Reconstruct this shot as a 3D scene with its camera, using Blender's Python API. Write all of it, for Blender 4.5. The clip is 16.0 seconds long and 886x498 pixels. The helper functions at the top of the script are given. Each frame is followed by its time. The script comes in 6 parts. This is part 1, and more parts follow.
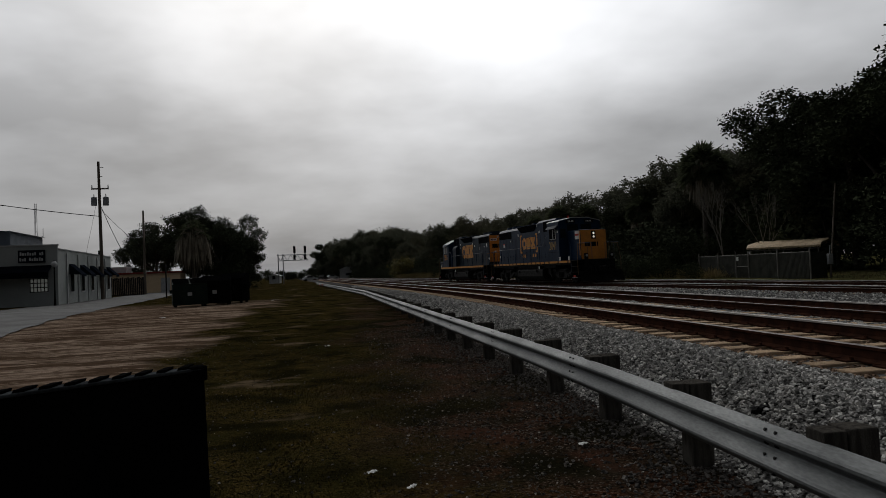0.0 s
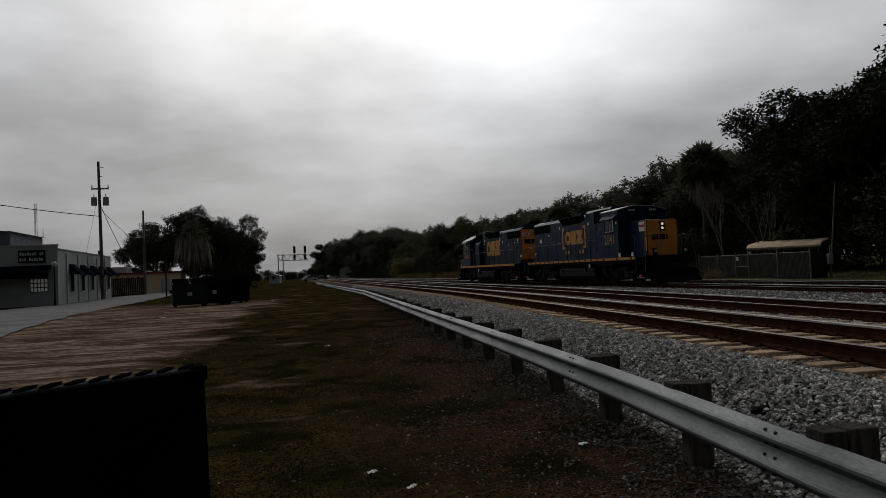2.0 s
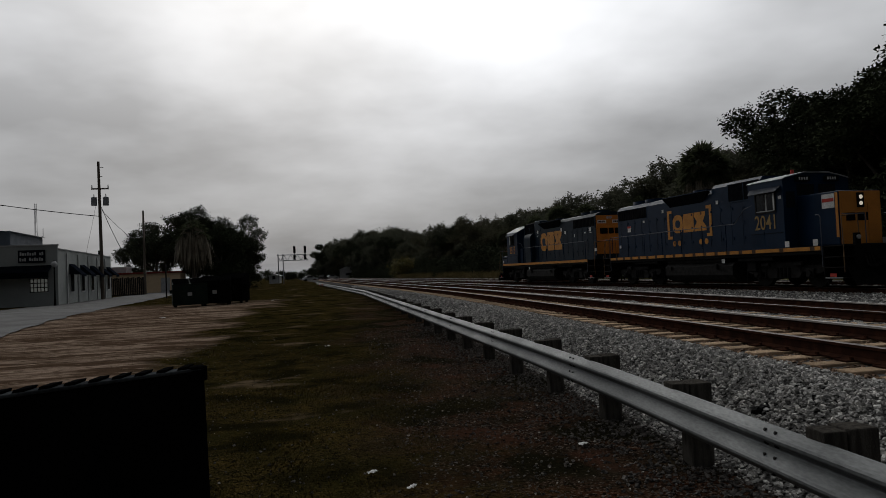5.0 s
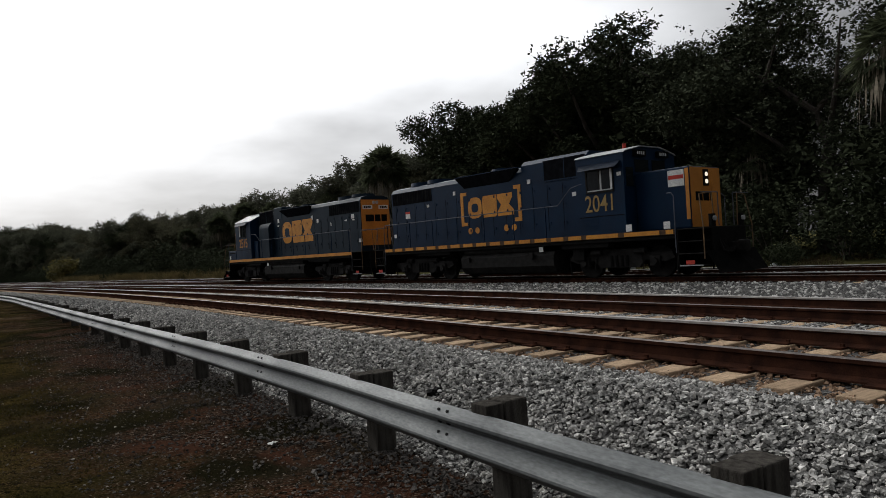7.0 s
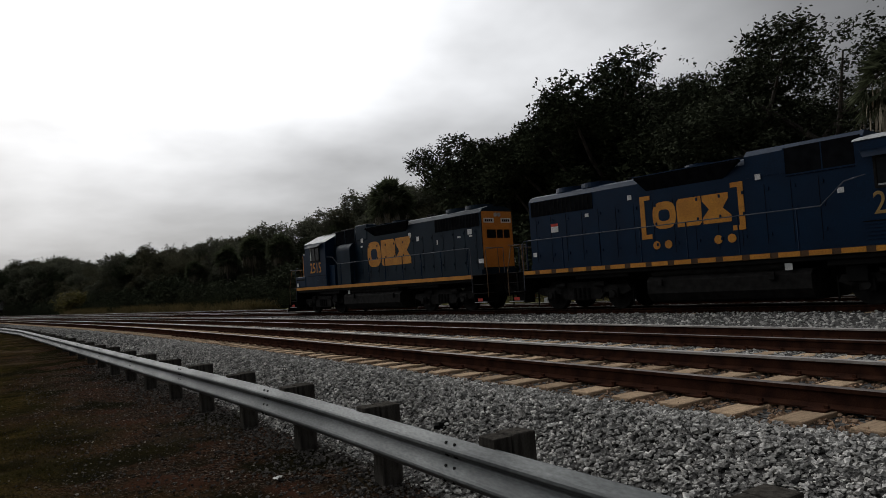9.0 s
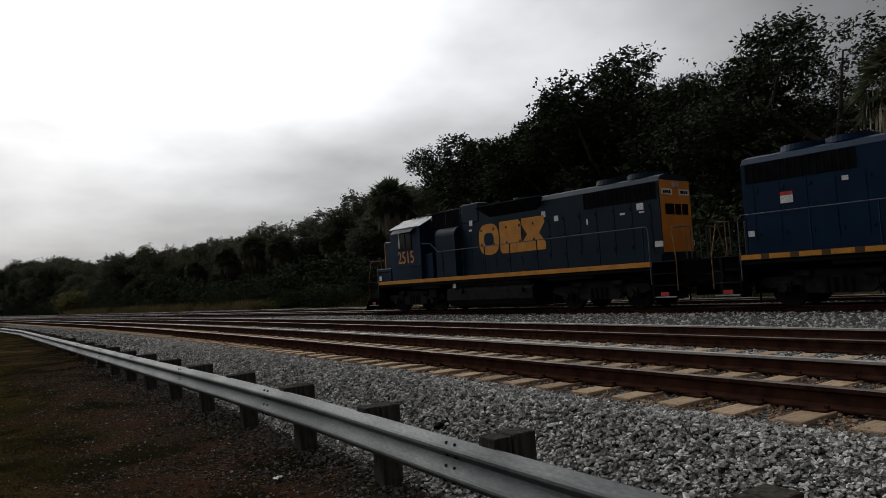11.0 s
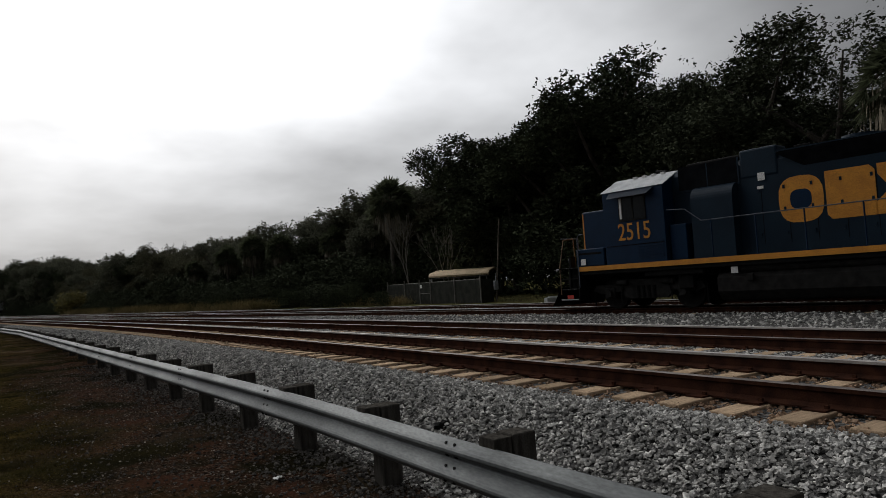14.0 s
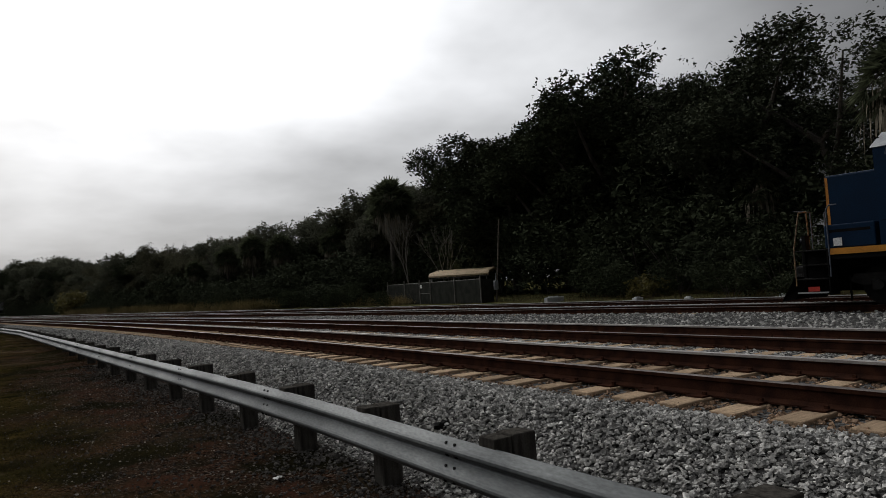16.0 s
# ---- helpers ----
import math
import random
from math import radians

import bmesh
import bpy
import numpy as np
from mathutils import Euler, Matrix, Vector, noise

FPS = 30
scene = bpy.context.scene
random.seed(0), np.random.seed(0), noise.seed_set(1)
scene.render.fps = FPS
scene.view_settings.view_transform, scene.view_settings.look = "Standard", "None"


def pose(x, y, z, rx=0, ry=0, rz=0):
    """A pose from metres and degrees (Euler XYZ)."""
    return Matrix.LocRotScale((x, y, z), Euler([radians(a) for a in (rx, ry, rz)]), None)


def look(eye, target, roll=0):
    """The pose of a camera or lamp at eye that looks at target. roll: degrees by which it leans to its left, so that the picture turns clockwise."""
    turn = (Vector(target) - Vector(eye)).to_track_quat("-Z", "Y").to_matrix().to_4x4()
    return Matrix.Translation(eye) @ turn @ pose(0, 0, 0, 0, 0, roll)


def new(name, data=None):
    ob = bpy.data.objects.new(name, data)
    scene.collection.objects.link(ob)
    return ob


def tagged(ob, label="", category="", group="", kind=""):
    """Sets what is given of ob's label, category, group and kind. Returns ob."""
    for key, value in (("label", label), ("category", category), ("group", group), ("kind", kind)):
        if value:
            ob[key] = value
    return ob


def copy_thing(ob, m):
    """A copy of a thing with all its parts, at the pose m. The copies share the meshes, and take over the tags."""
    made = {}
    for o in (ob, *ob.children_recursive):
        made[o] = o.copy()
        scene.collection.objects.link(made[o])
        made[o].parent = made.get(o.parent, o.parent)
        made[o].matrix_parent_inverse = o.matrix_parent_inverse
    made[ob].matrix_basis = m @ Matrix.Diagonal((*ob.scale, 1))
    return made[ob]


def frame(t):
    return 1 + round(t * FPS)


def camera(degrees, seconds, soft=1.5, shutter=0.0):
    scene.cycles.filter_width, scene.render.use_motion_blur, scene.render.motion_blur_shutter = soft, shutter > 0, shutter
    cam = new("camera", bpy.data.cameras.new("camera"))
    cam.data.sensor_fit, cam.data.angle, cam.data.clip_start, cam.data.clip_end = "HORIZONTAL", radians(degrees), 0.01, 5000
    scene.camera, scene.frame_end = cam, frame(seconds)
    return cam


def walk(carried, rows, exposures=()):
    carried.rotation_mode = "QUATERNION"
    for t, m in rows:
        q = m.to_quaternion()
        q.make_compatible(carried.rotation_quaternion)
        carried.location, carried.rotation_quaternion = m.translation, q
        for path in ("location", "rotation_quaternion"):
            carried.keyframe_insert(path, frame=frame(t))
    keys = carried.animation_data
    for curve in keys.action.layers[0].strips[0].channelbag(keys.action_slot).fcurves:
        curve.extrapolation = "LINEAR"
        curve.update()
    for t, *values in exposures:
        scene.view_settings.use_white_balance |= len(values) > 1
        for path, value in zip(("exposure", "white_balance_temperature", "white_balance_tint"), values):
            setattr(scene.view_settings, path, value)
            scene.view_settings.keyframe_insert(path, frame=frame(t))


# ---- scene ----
# ---------------------------------------------------------------- camera
EYE = (0.0, 0.0, 1.8)
cam = camera(65.0, 16.0, soft=0.8)


def eye(yaw, pitch, roll):
    return pose(*EYE, 90 + pitch, roll, yaw)


walk(cam, [
    (0.0, eye(-8.45, 1.74, 2.43)),
    (5.0, eye(-8.45, 1.74, 2.43)),
    (5.3, eye(-8.75, 1.74, 2.43)),
    (5.5, eye(-9.30, 1.74, 2.42)),
    (6.0, eye(-15.41, 1.26, 2.62)),
    (6.5, eye(-22.33, 0.82, 2.76)),
    (7.0, eye(-33.78, 0.25, 3.37)),
    (7.2, eye(-33.80, 0.60, 3.40)),
    (7.5, eye(-33.55, 4.73, 3.60)),
    (8.0, eye(-33.41, 2.66, 3.68)),
    (8.5, eye(-33.34, 2.81, 3.59)),
    (9.0, eye(-33.23, 2.87, 3.59)),
    (16.0, eye(-33.23, 2.88, 3.60))],
    exposures=[(0.0, -0.45), (5.6, -0.45), (6.5, -0.3), (6.8, 0.15), (7.0, 0.6), (7.4, 0.5), (8.0, 0.15), (9.0, 0.1), (16.0, 0.1)])

# ---------------------------------------------------------------- sky and sun
SUN_AZ, SUN_EL = radians(4.0), radians(31.0)      # the hidden sun, ahead and high
world = bpy.data.worlds.new("overcast")
scene.world = world
world.use_nodes = True
wn, wl = world.node_tree.nodes, world.node_tree.links
wn.clear()


def wnode(kind, **kw):
    n = wn.new(kind)
    for k, v in kw.items():
        n.inputs[k].default_value = v
    return n


w_out, w_bg = wn.new("ShaderNodeOutputWorld"), wn.new("ShaderNodeBackground")
w_sky = wn.new("ShaderNodeTexSky")
w_sky.sky_type, w_sky.sun_disc = "NISHITA", False
w_sky.sun_elevation, w_sky.sun_rotation = SUN_EL, -SUN_AZ
w_sky.air_density, w_sky.dust_density = 1.0, 4.0
w_tc = wn.new("ShaderNodeTexCoord")
sun_dir = Vector((-math.sin(SUN_AZ) * math.cos(SUN_EL), math.cos(SUN_AZ) * math.cos(SUN_EL), math.sin(SUN_EL)))
w_dot = wn.new("ShaderNodeVectorMath")
w_dot.operation = "DOT_PRODUCT"
w_dot.inputs[1].default_value = sun_dir
wl.new(w_tc.outputs["Generated"], w_dot.inputs[0])
w_glow = wn.new("ShaderNodeValToRGB")               # the cloud layer is brightest round the hidden sun
els = w_glow.color_ramp.elements
els[0].position, els[0].color = 0.0, (0.137, 0.14, 0.147, 1)
els[1].position, els[1].color = 1.0, (1.55, 1.56, 1.58, 1)
for at, c in ((0.25, 0.15), (0.50, 0.29), (0.72, 0.92), (0.86, 1.34), (0.94, 1.45)):
    e = els.new(at)
    e.color = (c * 0.985, c, c * 1.03, 1)
wl.new(w_dot.outputs["Value"], w_glow.inputs[0])
w_sep = wn.new("ShaderNodeSeparateXYZ")              # thicker, greyer cloud towards the horizon
wl.new(w_tc.outputs["Generated"], w_sep.inputs[0])
w_hor = wn.new("ShaderNodeValToRGB")
hel = w_hor.color_ramp.elements
hel[0].position, hel[0].color = 0.0, (0.31, 0.31, 0.315, 1)
hel[1].position, hel[1].color = 0.45, (1, 1, 1, 1)
for at, c in ((0.08, 0.31), (0.16, 0.43), (0.26, 0.72)):
    e = hel.new(at)
    e.color = (c, c, c, 1)
wl.new(w_sep.outputs["Z"], w_hor.inputs[0])
w_both = wn.new("ShaderNodeVectorMath")
w_both.operation = "MULTIPLY"
wl.new(w_glow.outputs["Color"], w_both.inputs[0])
wl.new(w_hor.outputs["Color"], w_both.inputs[1])
w_map = wn.new("ShaderNodeMapping")
w_map.inputs["Scale"].default_value = (1.0, 1.0, 1.0)
w_map.inputs["Location"].default_value = (3.3, 1.7, 0.0)
w_up = wn.new("ShaderNodeMath")                      # the cloud sheet seen in perspective
w_up.operation = "ADD"
w_up.inputs[1].default_value = 0.22
wl.new(w_sep.outputs["Z"], w_up.inputs[0])
w_dx, w_dy = wn.new("ShaderNodeMath"), wn.new("ShaderNodeMath")
for n_, axis in ((w_dx, "X"), (w_dy, "Y")):
    n_.operation = "DIVIDE"
    wl.new(w_sep.outputs[axis], n_.inputs[0])
    wl.new(w_up.outputs[0], n_.inputs[1])
w_cmb = wn.new("ShaderNodeCombineXYZ")
wl.new(w_dx.outputs[0], w_cmb.inputs[0])
wl.new(w_dy.outputs[0], w_cmb.inputs[1])
wl.new(w_cmb.outputs[0], w_map.inputs[0])
w_noise = wnode("ShaderNodeTexNoise", Scale=0.95, Detail=5.0, Roughness=0.5)
wl.new(w_map.outputs[0], w_noise.inputs["Vector"])
w_cl = wn.new("ShaderNodeMapRange")
w_cl.inputs["From Min"].default_value, w_cl.inputs["From Max"].default_value = 0.3, 0.7
w_cl.inputs["To Min"].default_value, w_cl.inputs["To Max"].default_value = 0.58, 1.32
wl.new(w_noise.outputs["Fac"], w_cl.inputs["Value"])
w_mul = wn.new("ShaderNodeVectorMath")
w_mul.operation = "SCALE"
wl.new(w_both.outputs[0], w_mul.inputs[0])
wl.new(w_cl.outputs[0], w_mul.inputs["Scale"])
w_dim = wn.new("ShaderNodeVectorMath")              # the clear sky above the clouds adds a little
w_dim.operation = "SCALE"
w_dim.inputs["Scale"].default_value = 0.003
wl.new(w_sky.outputs[0], w_dim.inputs[0])
w_add = wn.new("ShaderNodeVectorMath")
wl.new(w_mul.outputs[0], w_add.inputs[0])
wl.new(w_dim.outputs[0], w_add.inputs[1])
wl.new(w_add.outputs[0], w_bg.inputs["Color"])
w_bg.inputs["Strength"].default_value = 1.0
wl.new(w_bg.outputs[0], w_out.inputs["Surface"])

sun = new("sun", bpy.data.lights.new("sun", "SUN"))
sun.data.energy, sun.data.angle, sun.data.color = 0.5, radians(40), (1.0, 0.97, 0.92)
sun.matrix_world = look(sun_dir * 100, (0, 0, 0))


# ---------------------------------------------------------------- materials
def mat(name, a, b=None, rough=0.8, metal=0.0, scale=8.0, fine=60.0, bump=0.2, third=None, vary=0.0, stretch=(1, 1, 1), patch=0.5, spec=0.25):
    """Two-scale procedural surface: a and b are mixed in patches, fine grain on top; vary: brightness change from object to object."""
    m = bpy.data.materials.new(name)
    m.use_nodes = True
    nt, nd, ln = m.node_tree, m.node_tree.nodes, m.node_tree.links
    p = nd["Principled BSDF"]
    p.inputs["Metallic"].default_value = metal
    p.inputs["Specular IOR Level"].default_value = spec
    if spec <= 0.05:                                 # rough natural surfaces: no sheen
        p.inputs["IOR"].default_value = 1.0
    b = b or tuple(c * 0.7 for c in a)
    tc, mp = nd.new("ShaderNodeTexCoord"), nd.new("ShaderNodeMapping")
    mp.inputs["Scale"].default_value = stretch
    ln.new(tc.outputs["Object"], mp.inputs[0])
    n1, n2 = nd.new("ShaderNodeTexNoise"), nd.new("ShaderNodeTexNoise")
    n1.inputs["Scale"].default_value, n1.inputs["Detail"].default_value = scale, 5
    n2.inputs["Scale"].default_value, n2.inputs["Detail"].default_value = fine, 3
    for n in (n1, n2):
        ln.new(mp.outputs[0], n.inputs["Vector"])
    r = nd.new("ShaderNodeValToRGB")
    r.color_ramp.elements[0].position, r.color_ramp.elements[1].position = patch - 0.13, patch + 0.13
    r.color_ramp.elements[0].color, r.color_ramp.elements[1].color = (*a, 1), (*b, 1)
    if third:
        e = r.color_ramp.elements.new(min(0.99, patch + 0.22))
        e.color = (*third, 1)
    ln.new(n1.outputs["Fac"], r.inputs[0])
    mr = nd.new("ShaderNodeMapRange")
    mr.inputs["From Min"].default_value, mr.inputs["From Max"].default_value = 0.25, 0.75
    mr.inputs["To Min"].default_value, mr.inputs["To Max"].default_value = 0.72, 1.28
    ln.new(n2.outputs["Fac"], mr.inputs["Value"])
    sc = nd.new("ShaderNodeVectorMath")
    sc.operation = "SCALE"
    ln.new(r.outputs[0], sc.inputs[0])
    ln.new(mr.outputs[0], sc.inputs["Scale"])
    col = sc.outputs[0]
    if vary:
        oi, gi = nd.new("ShaderNodeObjectInfo"), nd.new("ShaderNodeNewGeometry")
        ad = nd.new("ShaderNodeMath")
        ln.new(oi.outputs["Random"], ad.inputs[0])
        ln.new(gi.outputs["Random Per Island"], ad.inputs[1])
        fr = nd.new("ShaderNodeMath")
        fr.operation = "FRACT"
        ln.new(ad.outputs[0], fr.inputs[0])
        m2 = nd.new("ShaderNodeMapRange")
        m2.inputs["To Min"].default_value, m2.inputs["To Max"].default_value = 1 - vary, 1 + vary
        ln.new(fr.outputs[0], m2.inputs["Value"])
        s2 = nd.new("ShaderNodeVectorMath")
        s2.operation = "SCALE"
        ln.new(col, s2.inputs[0])
        ln.new(m2.outputs[0], s2.inputs["Scale"])
        col = s2.outputs[0]
    ln.new(col, p.inputs["Base Color"])
    rr = nd.new("ShaderNodeMapRange")
    rr.inputs["To Min"].default_value, rr.inputs["To Max"].default_value = max(0.05, rough - 0.12), min(1, rough + 0.12)
    ln.new(n1.outputs["Fac"], rr.inputs["Value"])
    ln.new(rr.outputs[0], p.inputs["Roughness"])
    if bump:
        bp = nd.new("ShaderNodeBump")
        bp.inputs["Strength"].default_value, bp.inputs["Distance"].default_value = bump, 0.02
        ln.new(n2.outputs["Fac"], bp.inputs["Height"])
        ln.new(bp.outputs[0], p.inputs["Normal"])
    return m


def glow(name, c, strength):
    m = bpy.data.materials.new(name)
    m.use_nodes = True
    p = m.node_tree.nodes["Principled BSDF"]
    p.inputs["Base Color"].default_value = (*c, 1)
    p.inputs["Emission Color"].default_value = (*c, 1)
    p.inputs["Emission Strength"].default_value = strength
    return m


RUST = mat("rusty_steel", (0.050, 0.022, 0.014), (0.024, 0.012, 0.009), 0.9, 0.0, 6, 90, 0.3, spec=0.02)
RAILTOP = mat("polished_skylit_rail", (0.40, 0.38, 0.36), (0.27, 0.25, 0.235), 0.55, 0.5, 3, 120, 0.03)
RAILDULL = mat("dull_rail_head", (0.15, 0.125, 0.11), (0.09, 0.075, 0.068), 0.5, 0.5, 3, 120, 0.03)
TIE = mat("weathered_tie", (0.52, 0.375, 0.25), (0.36, 0.265, 0.175), 0.9, 0, 5, 70, 0.5, vary=0.25, stretch=(1, 6, 6), spec=0.02)
STONE = mat("granite_stone", (0.54, 0.525, 0.495), (0.24, 0.235, 0.22), 0.85, 0, 9, 70, 0.3, vary=0.5, spec=0.02)
# the near-black tone paints in the shade of the gaps between loose stones
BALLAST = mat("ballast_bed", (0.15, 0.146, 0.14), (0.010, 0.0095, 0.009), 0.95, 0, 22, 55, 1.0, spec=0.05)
GALV = mat("galvanised_steel", (0.165, 0.174, 0.172), (0.095, 0.101, 0.102), 0.55, 0.25, 3, 60, 0.06, stretch=(1, 0.3, 1))
POSTWOOD = mat("creosoted_post", (0.085, 0.078, 0.068), (0.045, 0.041, 0.036), 0.9, 0, 4, 50, 0.6, vary=0.2, stretch=(6, 6, 1), spec=0.02)
BLUE = mat("locomotive_blue", (0.0028, 0.0185, 0.048), (0.0020, 0.0135, 0.037), 0.45, 0, 1.2, 30, 0.04, spec=0.14)
GREYBLUE = mat("faded_blue", (0.0070, 0.0195, 0.034), (0.0050, 0.0135, 0.025), 0.55, 0, 1.0, 30, 0.04, spec=0.14)
YELLOW = mat("faded_gold_paint", (0.60, 0.26, 0.036), (0.48, 0.20, 0.03), 0.5, 0, 2.5, 40, 0.04)
ORANGE = mat("hood_end_gold", (0.58, 0.23, 0.04), (0.48, 0.19, 0.035), 0.5, 0, 1.8, 30, 0.04)
BLACK = mat("black_underframe", (0.008, 0.0075, 0.007), (0.005, 0.005, 0.005), 0.75, 0, 4, 50, 0.2, spec=0.08)
GRIME = mat("grimy_steel", (0.017, 0.016, 0.015), (0.008, 0.0075, 0.007), 0.75, 0.05, 5, 50, 0.3, spec=0.12)
GRILLE = mat("dark_grille", (0.010, 0.011, 0.013), (0.006, 0.0065, 0.008), 0.8, 0, 4, 80, 0.3, spec=0.04)
CABROOF = mat("pale_cab_roof", (0.42, 0.43, 0.43), (0.30, 0.31, 0.32), 0.5, 0, 2, 30, 0.1)
WHITE = mat("white_label", (0.75, 0.75, 0.73), (0.6, 0.6, 0.58), 0.6, 0, 4, 40, 0.0)
REDP = mat("red_label", (0.5, 0.05, 0.03), (0.4, 0.04, 0.03), 0.6, 0, 4, 40, 0.0)
TRIMPALE = mat("pale_sash", (0.42, 0.43, 0.43), (0.30, 0.31, 0.31), 0.5, 0, 4, 40, 0.0)
DULLGOLD = mat("dull_gold_number", (0.36, 0.24, 0.085), (0.28, 0.18, 0.06), 0.6, 0, 3, 40, 0.02)
LAMP = glow("headlight", (1.0, 0.90, 0.74), 0.55)
GLASS = mat("dark_glass", (0.012, 0.014, 0.016), (0.010, 0.012, 0.014), 0.08, 0, 1, 10, 0.0)
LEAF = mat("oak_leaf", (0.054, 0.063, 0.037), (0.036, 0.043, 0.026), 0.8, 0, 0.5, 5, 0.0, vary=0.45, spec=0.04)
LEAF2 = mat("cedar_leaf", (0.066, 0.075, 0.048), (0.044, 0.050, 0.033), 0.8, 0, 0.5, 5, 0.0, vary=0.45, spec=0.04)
FROND = mat("palm_frond", (0.080, 0.090, 0.052), (0.055, 0.064, 0.036), 0.7, 0, 0.6, 5, 0.0, vary=0.4, spec=0.1)
PALEBARK = mat("pale_bark", (0.20, 0.185, 0.155), (0.13, 0.12, 0.10), 0.9, 0, 3, 25, 0.4)
DRYFROND = mat("dry_frond", (0.22, 0.19, 0.14), (0.13, 0.11, 0.08), 0.85, 0, 0.8, 6, 0.0, vary=0.4)
# far wood leaves: distance haze is mixed into the colour, paler than near leaves
FARLEAF = mat("hazed_leaf", (0.094, 0.097, 0.070), (0.072, 0.076, 0.053), 0.85, 0, 0.5, 5, 0.0, vary=0.25, spec=0.04)
FARLEAF2 = mat("hazed_olive_leaf", (0.096, 0.092, 0.060), (0.075, 0.075, 0.048), 0.85, 0, 0.5, 5, 0.0, vary=0.25, spec=0.04)
YLEAF = mat("yellowing_leaf", (0.125, 0.105, 0.030), (0.085, 0.078, 0.028), 0.7, 0, 0.6, 5, 0.0, vary=0.4)


def thin_leaf(m, share_):
    """Let part of the light pass through a leaf."""
    nd, ln = m.node_tree.nodes, m.node_tree.links
    p, out = nd["Principled BSDF"], nd["Material Output"]
    tr, mx = nd.new("ShaderNodeBsdfTranslucent"), nd.new("ShaderNodeMixShader")
    ln.new(p.inputs["Base Color"].links[0].from_socket, tr.inputs["Color"])
    mx.inputs[0].default_value = share_
    ln.new(p.outputs[0], mx.inputs[1]), ln.new(tr.outputs[0], mx.inputs[2])
    ln.new(mx.outputs[0], out.inputs["Surface"])


for leaf_ in (FARLEAF, FARLEAF2, YLEAF, FROND):
    thin_leaf(leaf_, .4)
BARK = mat("bark", (0.11, 0.095, 0.08), (0.06, 0.052, 0.045), 0.95, 0, 3, 25, 0.7, stretch=(1, 1, 0.3))


# ---------------------------------------------------------------- mesh helpers
def part(name, bm, material, parent=None, label="", smooth=False):
    """Link a bmesh as one mesh object, under parent."""
    me = bpy.data.meshes.new(name)
    bmesh.ops.recalc_face_normals(bm, faces=bm.faces)
    bm.to_mesh(me)
    bm.free()
    me.materials.append(material)
    if smooth:
        for p in me.polygons:
            p.use_smooth = True
    ob = new(name, me)
    if parent:
        ob.parent = parent
    if label:
        ob["label"] = label
    return ob


def raw(name, verts, faces, material, parent=None, label="", smooth=False):
    me = bpy.data.meshes.new(name)
    me.from_pydata([tuple(v) for v in verts], [], faces)
    me.materials.append(material)
    if smooth:
        me.polygons.foreach_set("use_smooth", [True] * len(me.polygons))
    ob = new(name, me)
    if parent:
        ob.parent = parent
    if label:
        ob["label"] = label
    return ob


def share(ob, parent=None, m=None):
    """Another object on the same mesh."""
    o = ob.copy()
    scene.collection.objects.link(o)
    o.parent = parent if parent else ob.parent
    if m is not None:
        o.matrix_basis = m
    return o


def box(bm, x0, y0, z0, x1, y1, z1, bev=0.0, m=None):
    r = bmesh.ops.create_cube(bm, size=1)
    vs = r["verts"]
    bmesh.ops.transform(bm, matrix=Matrix.LocRotScale(((x0 + x1) / 2, (y0 + y1) / 2, (z0 + z1) / 2), None, (abs(x1 - x0), abs(y1 - y0), abs(z1 - z0))), verts=vs)
    if bev:
        es = list({e for v in vs for e in v.link_edges})
        r2 = bmesh.ops.bevel(bm, geom=es, offset=bev, segments=2, affect="EDGES", profile=0.5)
        vs = list({v for f_ in r2["faces"] for v in f_.verts} | {v for v in vs if v.is_valid})
    if m is not None:
        bmesh.ops.transform(bm, matrix=m, verts=vs)
    return bm


def nb():
    return bmesh.new()


def boxes(name, list_, material, parent=None, bev=0.0, label=""):
    bm = nb()
    for b in list_:
        box(bm, *b, bev=bev)
    return part(name, bm, material, parent, label)


def cyl(bm, p, q, r0, r1=None, n=10, cap=True):
    """A tapered cylinder from p to q."""
    p, q = Vector(p), Vector(q)
    d = q - p
    m = Matrix.Translation((p + q) / 2) @ d.to_track_quat("Z", "Y").to_matrix().to_4x4()
    bmesh.ops.create_cone(bm, cap_ends=cap, segments=n, radius1=r0, radius2=r0 if r1 is None else r1, depth=d.length, matrix=m)
    return bm


def tube(bm, pts, r, n=6):
    for a, b in zip(pts, pts[1:]):
        cyl(bm, a, b, r, r, n)
    return bm


def prism(bm, outline, y0, y1):
    """Extrude an x,z outline from y0 to y1."""
    a = [bm.verts.new((x, y0, z)) for x, z in outline]
    b = [bm.verts.new((x, y1, z)) for x, z in outline]
    n = len(outline)
    bm.faces.new(a), bm.faces.new(b[::-1])
    for i in range(n):
        bm.faces.new((a[i], b[i], b[(i + 1) % n], a[(i + 1) % n]))
    return bm


def empty(name, label, category, group="", kind="", m=None):
    ob = tagged(new(name), label, category, group, kind)
    if m is not None:
        ob.matrix_basis = m
    return ob


def text(name, body, size, material, parent, m, label=""):
    cu = bpy.data.curves.new(name, "FONT")
    cu.body, cu.size, cu.extrude, cu.align_x, cu.align_y = body, size, 0.006, "CENTER", "CENTER"
    cu.offset = 0.003 * size
    tmp = bpy.data.objects.new("tmp", cu)
    scene.collection.objects.link(tmp)
    dg = bpy.context.evaluated_depsgraph_get()
    me = bpy.data.meshes.new_from_object(tmp.evaluated_get(dg))
    bpy.data.objects.remove(tmp)
    me.materials.clear()
    me.materials.append(material)
    ob = new(name, me)
    ob.parent, ob.matrix_basis = parent, m
    if label:
        ob["label"] = label
    return ob


